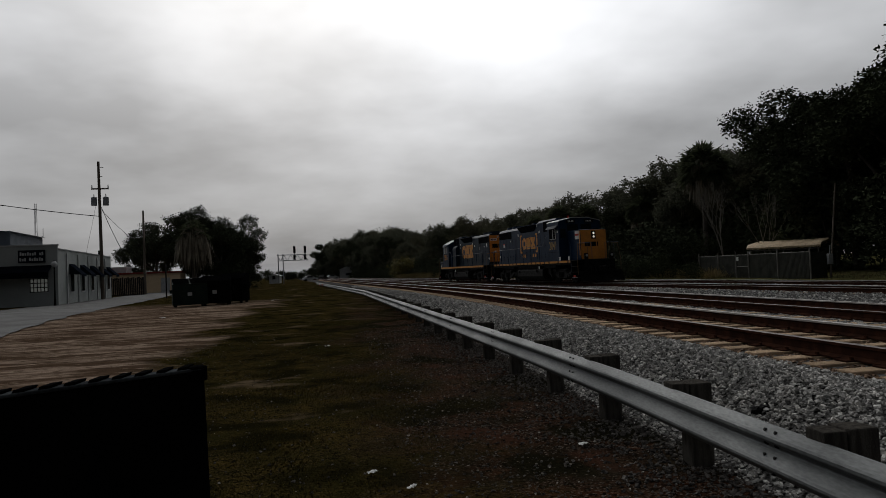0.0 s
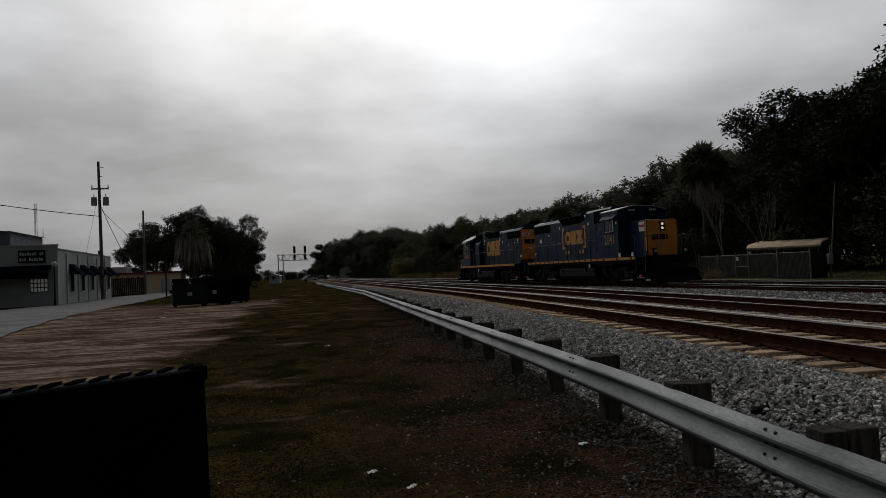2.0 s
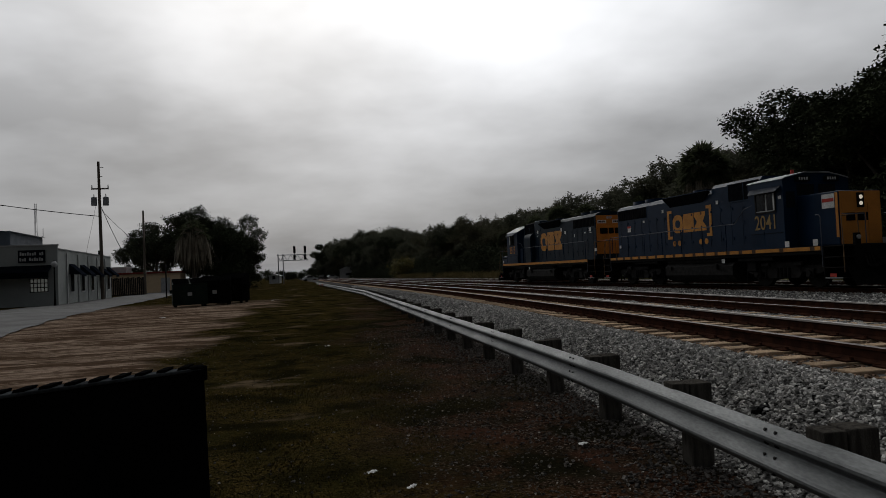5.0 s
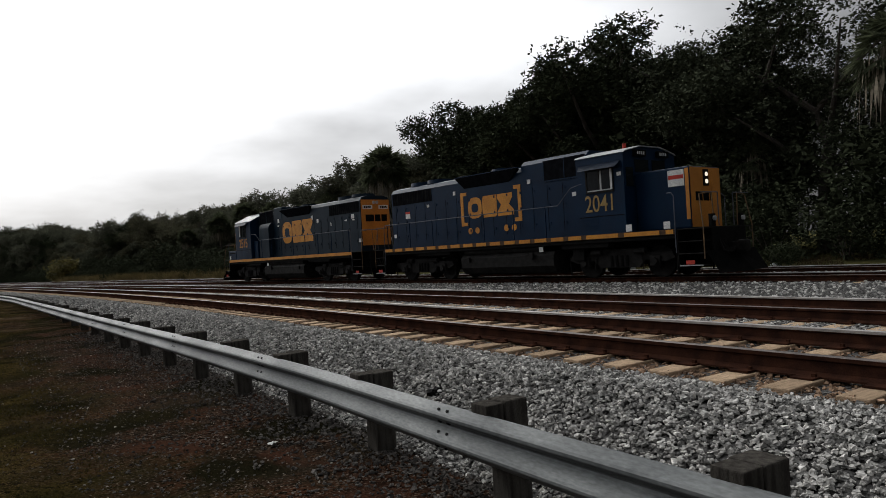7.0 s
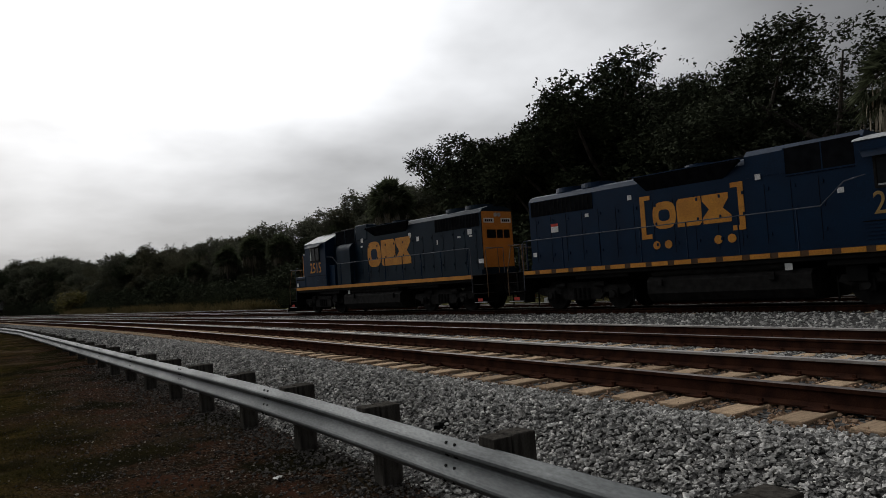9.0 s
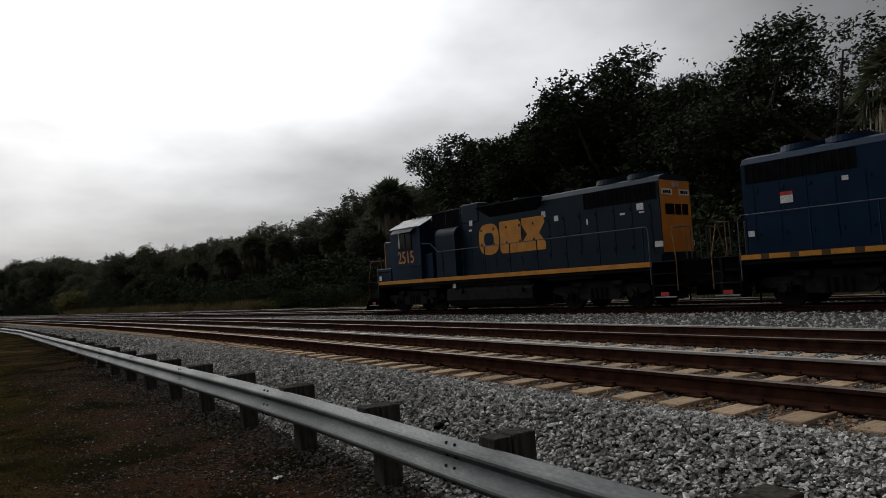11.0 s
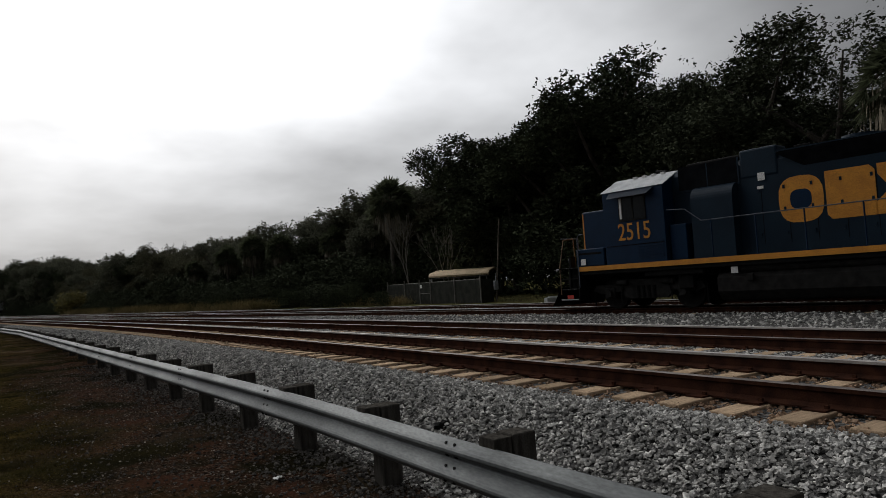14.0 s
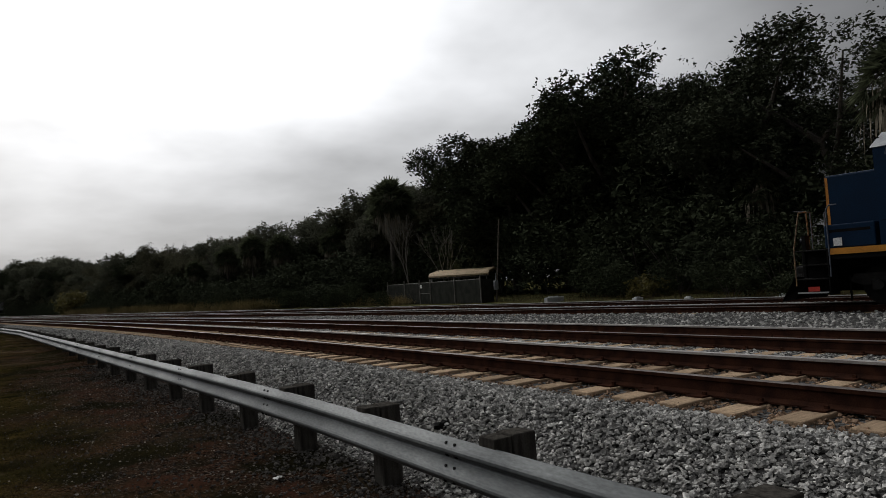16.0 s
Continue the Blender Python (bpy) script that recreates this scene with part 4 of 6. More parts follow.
    labels_(L, [(-6.4, 2.95, .34, .3, .904, WHITE), (-6.4, 3.06, .34, .10, .908, REDP), (-4.9, 3.25, .16, .12, .904, WHITE), (-3.1, 3.62, .16, .16, .904, WHITE), (1.2, 3.62, .16, .16, .928, WHITE), (-7.45, 2.05, .18, .16, .904, WHITE),
                (3.3, 2.95, .16, .14, .904, WHITE), (7.25, 1.60, .22, .22, 1.50, WHITE), (5.9, 1.60, .22, .22, 1.50, WHITE)] if bracketed else
            [(-2.72, 3.52, .2, .22, .904, WHITE), (-3.32, 3.3, .2, .2, .904, WHITE), (-6.9, 3.28, .26, .22, .904, WHITE), (-6.95, 3.1, .2, .06, .904, WHITE), (-6.2, 3.12, .2, .07, .904, WHITE), (-4.72, 3.02, .06, .2, .904, WHITE), (1.3, 3.62, .2, .22, .928, WHITE), (1.35, 3.32, .18, .08, .928, WHITE),
             (-7.5, 2.02, .3, .18, .904, WHITE), (7.3, 1.62, .2, .2, 1.50, WHITE)])
    for s in (-1, 1):
        if bracketed:
            handrail(L, -7.4, 3.0, s, [-7.3, -5.6, -4.0, -2.4, -.8, .8, 2.4])
            part("handrail", tube(nb(), [(3.0, s * 1.47, 2.56), (3.6, s * 1.47, 3.1), (4.1, s * 1.47, 3.2)], .016), HANDRAIL, L)
        else:
            handrail(L, -7.4, 2.9, s, [-7.3, -5.6, -4.2, -2.8, -1.4, 0.0, 1.3, 2.6])
            part("handrail", tube(nb(), [(2.9, s * 1.47, 2.56), (3.4, s * 1.47, 2.95), (4.0, s * 1.47, 3.0)], .016), HANDRAIL, L)
        each("underframe_gear", [(-5.2, s * 1.1, 1.05, -3.0, s * 1.4, 1.30), (3.0, s * 1.1, 1.02, 5.0, s * 1.4, 1.30), (3.4, s * .95, .60, 3.9, s * 1.3, 1.05)], BLACK, L, .03)
    steps(L, 8.42, 1)
    steps(L, -8.42, -1)
    plow(L, 8.42, 1)
    # roof gear on the cab
    part("beacon", box(cyl(nb(), (5.2, -.5, 4.24), (5.2, -.5, 4.44), .07, .06, 10), 5.1, -.6, 4.23, 5.3, -.4, 4.27), REDP if bracketed else GRIME, L, "red roof beacon" if bracketed else "")
    part("horn", cyl(cyl(nb(), (4.6, .3, 4.36), (5.0, .3, 4.36), .03, .08, 10), (4.6, .15, 4.33), (4.95, .15, 4.33), .03, .07, 10), GRIME, L)
    part("nose_notice", box(nb(), 7.0, -.912, 2.78, 7.55, -.904, 3.28), WHITE, nose, "white and red safety notice")
    part("nose_notice", box(nb(), 7.02, -.918, 3.0, 7.53, -.911, 3.12), REDP, nose)
    if not bracketed:
        boxes("roof_antenna", [(4.5 + .35 * k, s * .62 - .06, 4.22, 4.62 + .35 * k, s * .62 + .06, 4.30) for k in range(4) for s in (-1, 1)], WHITE, c)
    return L, truck(L, -5.18) + truck(L, 5.18)


GRABIRON = mat("worn_gold_iron", (0.20, 0.12, 0.05), (0.12, 0.08, 0.05), 0.6, 0, 6, 30, 0.0)
HANDRAIL = mat("handrail_paint", (0.10, 0.11, 0.13), (0.06, 0.07, 0.09), 0.5, 0, 3, 30, 0.0)
mat_sill = mat("brown_sill", (0.10, 0.05, 0.02), (0.06, 0.035, 0.02), 0.7, 0, 3, 30, 0.1)
LOCO_A, WHEELS_A = locomotive("locomotive", "2041", "dark blue diesel locomotive with a lit gold nose and gold mark", BLUE, True, True)
LOCO_B, WHEELS_B = locomotive("locomotive", "2515", "faded dark blue diesel locomotive coupled cab to the rear", GREYBLUE, True, False)


# ---------------------------------------------------------------- trees
def leaf_at(r, p, leaf, n):
    a = Vector((r.gauss(0, 1), r.gauss(0, 1), r.gauss(0, .6))).normalized()
    b = a.cross(Vector((r.gauss(0, 1), r.gauss(0, 1), r.gauss(0, 1)))).normalized()
    s = leaf * (0.6 + 0.9 * r.random())
    return [p - a * s, p + b * s * .42 - a * s * .2, p + a * s, p - b * s * .5 + a * s * .1], (n, n + 1, n + 2, n + 3)


def leaf_cloud(r, lobes, count, leaf, flat=0.8):
    """Small leaf clumps scattered through lobes (centre, radius): vertices and quads."""
    V, F = [], []
    wsum = [l[1] ** 2 for l in lobes]
    spray, heart = 9, None
    for k in range(count):
        if k % spray:                                 # leaves sit in sprays round a twig
            p = heart + Vector((r.gauss(0, 1), r.gauss(0, 1), r.gauss(0, .8))) * leaf * 1.6
            V_, F_ = leaf_at(r, p, leaf, len(V))
            V += V_
            F.append(F_)
            continue
        (cx, cy, cz), rad = r.choices(lobes, wsum)[0]
        while True:
            d = Vector((r.gauss(0, 1), r.gauss(0, 1), r.gauss(0, 1)))
            if d.length > 0.1:
                break
        d.normalize()
        rr = rad * (0.55 + 0.50 * r.random() ** 0.8 + (0.35 * r.random() if r.random() < .12 else 0))
        lump = 1 + 0.55 * noise.noise(Vector((d.x * 2.2 + cx, d.y * 2.2 + cy, d.z * 2.2 + cz)))
        p = Vector((cx, cy, cz)) + Vector((d.x, d.y, d.z * flat)) * rr * lump
        heart = p
        V_, F_ = leaf_at(r, p, leaf, len(V))
        V += V_
        F.append(F_)
    return V, F


def trunk_mesh(r, h, rad, spread, limbs):
    bm = nb()
    pts = [Vector((0, 0, -0.3))]
    for k in range(1, 5):
        pts.append(Vector((r.uniform(-.12, .12) * k, r.uniform(-.12, .12) * k, h * .55 * k / 4)))
    for k in range(4):
        cyl(bm, pts[k], pts[k + 1], rad * (1 - .15 * k), rad * (1 - .15 * (k + 1)), 8)
    tips = []
    for i in range(limbs):
        t = i * 6.283 / limbs + r.uniform(-.3, .3)
        s = pts[2 + (i % 3)]
        m_ = s + Vector((math.cos(t) * spread * .45, math.sin(t) * spread * .45, h * .16))
        e = s + Vector((math.cos(t) * spread * .85, math.sin(t) * spread * .85, h * r.uniform(.22, .42)))
        cyl(bm, s, m_, rad * .45, rad * .3, 6), cyl(bm, m_, e, rad * .3, rad * .1, 6)
        tips.append(e)
    return bm, tips


def oak(seed, h, spread, material=LEAF, count=7000, leaf=0.135, label="", name="oak_tree"):
    """Broad tree: trunk, limbs and a ragged crown of leaf clumps."""
    r = random.Random(seed)
    t = empty(name, label or "dark broad-leaved evergreen tree at the edge of the wood", "tree", "trees along the railway")
    bm, tips = trunk_mesh(r, h, 0.03 * h, spread, 7)
    part("trunk", bm, BARK, t)
    lobes = [((0, 0, h * .70), spread * .55)]
    for e in tips:
        lobes.append((tuple(e), spread * r.uniform(.26, .42)))
    for k in range(26):
        a, q = r.uniform(0, 6.283), r.uniform(.2, .85)
        lobes.append(((math.cos(a) * spread * q, math.sin(a) * spread * q, h * r.uniform(.22, .97 - .32 * q)), spread * r.uniform(.15, .30)))
    V, F = leaf_cloud(r, lobes, count, leaf)
    raw("crown", V, F, material, t)
    return t


def palm(seed, h, label="cabbage palm with a dense round head of fan fronds", dead=0, name="palm_tree", live=95, size=1.75):
    r = random.Random(seed)
    t = empty(name, label, "palm tree", "palms")
    bm = nb()
    for k in range(5):
        cyl(bm, (0, 0, h * k / 5 - .2), (0.03 * k, 0, h * (k + 1) / 5 - .2), .2, .19, 9)
    part("trunk", bm, BARK, t)

    def fans(count, lo, hi, mat_, ln_, name_):
        V, F = [], []
        for k in range(count):
            a, e = r.uniform(0, 6.283), r.uniform(lo, hi)
            d = Vector((math.cos(a) * math.cos(e), math.sin(a) * math.cos(e), math.sin(e)))
            root = Vector((0.1, 0, h - .2)) + d * ln_ * r.uniform(.5, .8)
            side = d.cross(Vector((0, 0, 1)))
            side = side.normalized() if side.length > .01 else Vector((1, 0, 0))
            up = side.cross(d)
            for i in range(11):
                g = (i - 5) * .24
                tip = root + (d * math.cos(g) + side * math.sin(g)) * ln_ * r.uniform(.42, .6) - Vector((0, 0, .16 * ln_ * (1 + abs(g))))
                w = (side * math.cos(g) - d * math.sin(g)) * .045 * ln_
                mid = root.lerp(tip, .5) + up * .06
                n = len(V)
                V += [root, mid + w, tip, mid - w]
                F.append((n, n + 1, n + 2, n + 3))
            n = len(V)
            b = Vector((0, 0, h - .2))
            V += [b + side * .02, root + side * .02, root - side * .02, b - side * .02]
            F.append((n, n + 1, n + 2, n + 3))
        raw(name_, V, F, mat_, t)
    fans(live, -.75, 1.5, FROND, size, "fronds")
    if dead:
        V, F = [], []
        for k in range(dead * 9):                     # dry fronds hang down round the trunk
            a, q = r.uniform(0, 6.283), r.random() ** .8 * .85 + .1
            p = Vector((math.cos(a) * 1.6 * q, math.sin(a) * 1.6 * q, h + .55 - 1.9 * q * q + r.uniform(-.3, .3)))
            e = p + Vector((math.cos(a) * r.uniform(.0, .5), math.sin(a) * r.uniform(.0, .5), -r.uniform(.7, 2.0) * (2.6 - 1.4 * q)))
            w = Vector((-math.sin(a), math.cos(a), 0)) * r.uniform(.03, .09)
            n = len(V)
            V += [p - w * .4, p.lerp(e, .5) - w, e, p.lerp(e, .5) + w]
            F.append((n, n + 1, n + 2, n + 3))
        raw("dry_skirt", V, F, DRYFROND, t, "hanging dry grey fronds")
    return t


def bare_tree(seed, h, name="bare_sapling", label="slender leafless tree with pale branches"):
    r = random.Random(seed)
    bm = nb()

    def grow(p, d, ln_, rad, depth):
        q = p + d * ln_
        cyl(bm, p, q, rad, rad * .7, 5)
        if depth:
            for k in range(3 if depth > 1 else 4):
                e = (d + Vector((r.gauss(0, .30), r.gauss(0, .30), r.uniform(.0, .5)))).normalized()
                grow(q if k else p.lerp(q, .7), e, ln_ * r.uniform(.55, .8), rad * .6, depth - 1)
    for k in range(2):
        grow(Vector((k * .3, 0, -.2)), Vector((r.gauss(0, .12), r.gauss(0, .12), 1)).normalized(), h * .36, .055, 4)
    t = empty(name, label, "tree", "bare saplings")
    part("limbwork", bm, PALEBARK, t)
    return t


def bush(seed, w, h, material=LEAF, label="low dark undergrowth shrub", count=1500, leaf=.16):
    r = random.Random(seed)
    lobes = [((r.uniform(-w, w) * .6, r.uniform(-w, w) * .6, h * r.uniform(.25, .6)), w * r.uniform(.35, .6)) for _ in range(6)]
    V, F = leaf_cloud(r, lobes, count, leaf, flat=min(1, h / w))
    t = empty("shrub", label, "shrub", "shrubs")
    raw("foliage", V, F, material, t)
    bm = nb()
    for k in range(5):
        cyl(bm, (0, 0, -.2), (r.uniform(-w, w) * .5, r.uniform(-w, w) * .5, h * .5), .04, .015, 5)
    part("stem", bm, BARK, t)
    return t


def put(ob, x, y, s=1.0, turn=0.0, dz=0.0):
    m = Matrix.Translation((x, y, ground_z(x, y) + dz)) @ Matrix.Rotation(turn, 4, "Z")
    ob.matrix_basis = m @ Matrix.Diagonal((s, s, s, 1))
    return ob


def again(ob, x, y, s=1.0, turn=0.0, dz=0.0):
    o = copy_thing(ob, Matrix.Identity(4))
    return put(o, x, y, s, turn, dz)


rt = random.Random(21)
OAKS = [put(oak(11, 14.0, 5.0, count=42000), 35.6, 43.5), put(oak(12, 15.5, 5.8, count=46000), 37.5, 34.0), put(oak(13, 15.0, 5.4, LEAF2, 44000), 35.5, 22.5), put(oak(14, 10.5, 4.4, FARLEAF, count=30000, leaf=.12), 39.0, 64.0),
        put(oak(15, 14.5, 5.6, LEAF2, 15000, leaf=.10, name="airy_tree", label="tall thin-crowned evergreen tree with gaps of sky"), 35.5, 18.5), put(oak(16, 12.0, 4.2, FARLEAF2, count=30000, leaf=.12, label="olive broad-leaved tree in the far wood, haze in its leaf colour"), 40.0, 74.0)]


def crown_top(ob):
    z = np.array([v.co.z for o in ob.children for v in o.data.vertices])
    return float(np.quantile(z, .9993))


TOPS = [crown_top(o) for o in OAKS]


def grown(k, x, y, height):
    """A further tree of kind k, grown to the given height."""
    return again(OAKS[k], x, y, height / TOPS[k], rt.uniform(0, 6.28), -0.2)


for o, k, x, y, height in zip(OAKS, range(6), (35.6, 37.5, 35.5, 39.0, 35.5, 40.0), (43.5, 34.0, 22.5, 64.0, 18.5, 74.0), (13.2, 15.3, 13.3, 11.8, 12.3, 11.8)):
    put(o, x, y, height / TOPS[k])
WOOD = [(1, 37.4, 50.4, 14.0), (2, 38.0, 46.5, 14.2), (1, 43, 40, 14.2), (0, 38.5, 28.0, 13.8), (4, 36.8, 13.5, 12.4), (4, 40, 5, 12.5), (0, 38, -6, 14), (2, 38, 14, 8.6), (2, 37, 8, 8.6), (0, 47, 29, 13.5), (1, 47, 48, 15), (0, 36.6, 38.5, 14.0), (4, 40, 20, 10.5), (4, 37.5, 25.5, 14.0), (1, 41.0, 31.5, 15.6)]
for k, x, y, height in WOOD:
    grown(k, x, y, height)
# the far wood: its edge and the height of its crowns along the line
EDGE = ((58, 37.0, 11.6), (69, 36.2, 12.0), (80, 35.0, 10.6), (94, 31.0, 9.6), (111, 28.0, 10.8), (133, 25.0, 11.6), (160, 21.0, 10.6), (188, 17.6, 9.8), (215, 15.0, 14.0), (250, 12.0, 15.5), (305, 6.0, 17.5), (380, -9.0, 17.0))
y = 59.0
while y < 385:
    _, x, height = [np.interp(y, [e[0] for e in EDGE], [e[i] for e in EDGE]) for i in range(3)]
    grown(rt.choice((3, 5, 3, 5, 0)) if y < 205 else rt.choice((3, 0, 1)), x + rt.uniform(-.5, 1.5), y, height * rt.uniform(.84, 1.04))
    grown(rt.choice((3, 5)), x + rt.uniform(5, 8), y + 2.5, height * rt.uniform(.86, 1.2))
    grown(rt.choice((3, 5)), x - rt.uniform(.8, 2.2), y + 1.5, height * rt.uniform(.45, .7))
    y += 3.6 + y * .022
# undergrowth in front of the wood
FARBUSH = [put(bush(38, 2.6, 4.2, LEAF2, "dark undergrowth at the foot of the wood", 4000, .12), 32.2, 62.0), put(bush(39, 2.4, 3.4, LEAF2, "olive undergrowth at the foot of the wood", 4000, .12), 31.6, 66.0)]
BUSHES = [put(bush(35, 2.6, 4.2, count=4000, leaf=.1), 31.8, 57.0), put(bush(36, 2.6, 4.2, count=4000, leaf=.1), 34.2, 55.0), put(bush(37, 2.6, 4.2, count=4000, leaf=.1), 35.6, 51.5), put(bush(31, 2.6, 2.6, count=5200, leaf=.075), 31.5, 30), put(bush(32, 2.2, 3.4, LEAF2, count=5200, leaf=.075), 31.8, 22), put(bush(33, 1.6, 1.0, YLEAF, "low yellowish weeds at the edge of the wood", 1200, .11), 29.4, 25)]
y = -6.0
while y < 260:
    if not 28.0 < y < 54:
        x = far_x(31.5, y) + max(0, 26 - y) * .04
        kinds = FARBUSH if y > 54 else BUSHES
        again(kinds[rt.randrange(2)], x + rt.uniform(0, 1.6), y, rt.uniform(.45, .95), rt.uniform(0, 6.28))
        again(kinds[rt.randrange(2)], x + rt.uniform(2.5, 4), y + 1.2, rt.uniform(.8, 1.6), rt.uniform(0, 6.28))
    else:
        again(BUSHES[rt.randrange(2)], 37.5 + rt.uniform(0, 1.6), y + 1, 2.2, rt.uniform(0, 6.28))
        again(BUSHES[rt.randrange(2)], 34.6 + rt.uniform(0, 1.6), y, rt.uniform(1.2, 1.9), rt.uniform(0, 6.28))
    if rt.random() < .35:
        again(BUSHES[2], far_x(28.9, y) + rt.uniform(-.4, .8), y + .9, rt.uniform(.3, .6), rt.uniform(0, 6.28), -.15)
    y += 3.0 if y < 100 else 5.0
YB = put(bush(34, 3.0, 4.4, YLEAF, "yellowing shrub beside the far siding", 2600, .2), 13.6, 150, 1.05)
again(YB, 14.4, 158, .9, 1.0)
P1 = put(palm(41, 9.4, dead=30, size=2.2, live=130), 31.9, 57.0)
again(P1, 33.6, 62.5, .80, 1.0), again(P1, 32.0, 70, .72, 2.0), again(P1, 29.5, 80, .74, 2.6), again(P1, 28.0, 86, .78, .6), again(P1, 26.6, 92, .72, 1.6)
P2 = put(palm(42, 8.6, "tall palm with hanging dry fronds", dead=9, live=60), 31.0, 12.9)
again(P1, 24.5, 101, .6, .4), again(P2, 33.2, 20.5, .6, 2.2)
B1 = put(bare_tree(51, 9.0), 29.6, 50.2)
again(B1, 30.6, 46.3, .80, 2.0), again(B1, 30.4, 106, 1.38, 1.0), again(B1, 27.5, 128, 1.5, 3.0)


# ---------------------------------------------------------------- the roadside
ASPHALT = mat("worn_asphalt", (0.10, 0.099, 0.097), (0.07, 0.069, 0.067), 0.9, 0, 0.6, 30, 0.3)
STUCCO = mat("grey_stucco", (0.32, 0.34, 0.33), (0.27, 0.29, 0.28), 0.9, 0, 0.7, 25, 0.2)
DARKWALL = mat("slate_metal_siding", (0.13, 0.15, 0.18), (0.10, 0.12, 0.14), 0.6, 0, 0.8, 20, 0.1)
TRIM = mat("pale_trim", (0.45, 0.46, 0.46), (0.36, 0.37, 0.37), 0.7, 0, 2, 30, 0.05)
CANVAS = mat("navy_canvas", (0.012, 0.015, 0.022), (0.008, 0.010, 0.015), 0.95, 0, 2, 40, 0.2, spec=0.02)
CREAM = mat("cream_render", (0.72, 0.55, 0.36), (0.64, 0.48, 0.31), 0.9, 0, 0.5, 20, 0.1)
REDTRIM = mat("red_fascia", (0.22, 0.035, 0.025), (0.16, 0.028, 0.02), 0.7, 0, 1, 20, 0.0)
TIMBER = mat("grey_pole_timber", (0.15, 0.125, 0.10), (0.09, 0.075, 0.06), 0.9, 0, 3, 40, 0.4, stretch=(4, 4, 0.4))
DARKWOOD = mat("dark_board_fence", (0.030, 0.026, 0.024), (0.018, 0.016, 0.015), 0.9, 0, 3, 30, 0.4, vary=0.3)
GREENBIN = mat("dark_green_bin", (0.008, 0.018, 0.012), (0.005, 0.012, 0.009), 0.8, 0, 2, 30, 0.1)
BINBLACK = mat("black_plastic_bin", (0.006, 0.006, 0.0062), (0.004, 0.004, 0.0042), 0.9, 0, 2, 60, 0.1, spec=0.02)
GREYBOX = mat("transformer_grey", (0.30, 0.31, 0.32), (0.22, 0.23, 0.24), 0.5, 0.2, 2, 30, 0.05)
WINLIT = glow("lit_window", (0.75, 0.78, 0.72), 0.06)

# road: a strip that runs past the shop towards the far corner, with a rough edge
ry = [(-60, -24.0, -6.0), (0, -26.0, -8.0), (20, -25.8, -10.4), (34, -24.8, -12.9), (47, -23.6, -14.4), (60, -22.9, -15.6), (78, -24.5, -17.9), (95, -26.0, -20.4), (127, -29.0, -25.0), (170, -36.0, -32.0)]


def road_at(y):
    for (a, l0, r0), (b, l1, r1) in zip(ry, ry[1:]):
        if y <= b:
            k = (y - a) / (b - a)
            return l0 + (l1 - l0) * k, r0 + (r1 - r0) * k
    return ry[-1][1:]


def road():
    V, F, n = [], [], 9
    ylist = spaced(-60, 165, 15, 90, 1.0, 10)
    for y in ylist:
        l, r_ = road_at(y)
        r_ += 0.35 * noise.noise(Vector((0, y * 0.5, 7)))
        for i in range(n):
            x = l + (r_ - l) * i / (n - 1)
            V.append((x, y, max(ground_z(x, y), 0) + 0.035 + 0.03 * (1 - abs(i - 4) / 4)))
    for j in range(len(ylist) - 1):
        for i in range(n - 1):
            F.append((j * n + i, j * n + i + 1, (j + 1) * n + i + 1, (j + 1) * n + i))
    tagged(raw("road", V, F, ASPHALT, smooth=True), "worn grey asphalt side road with a crumbled edge", "road", kind="structure")


road()


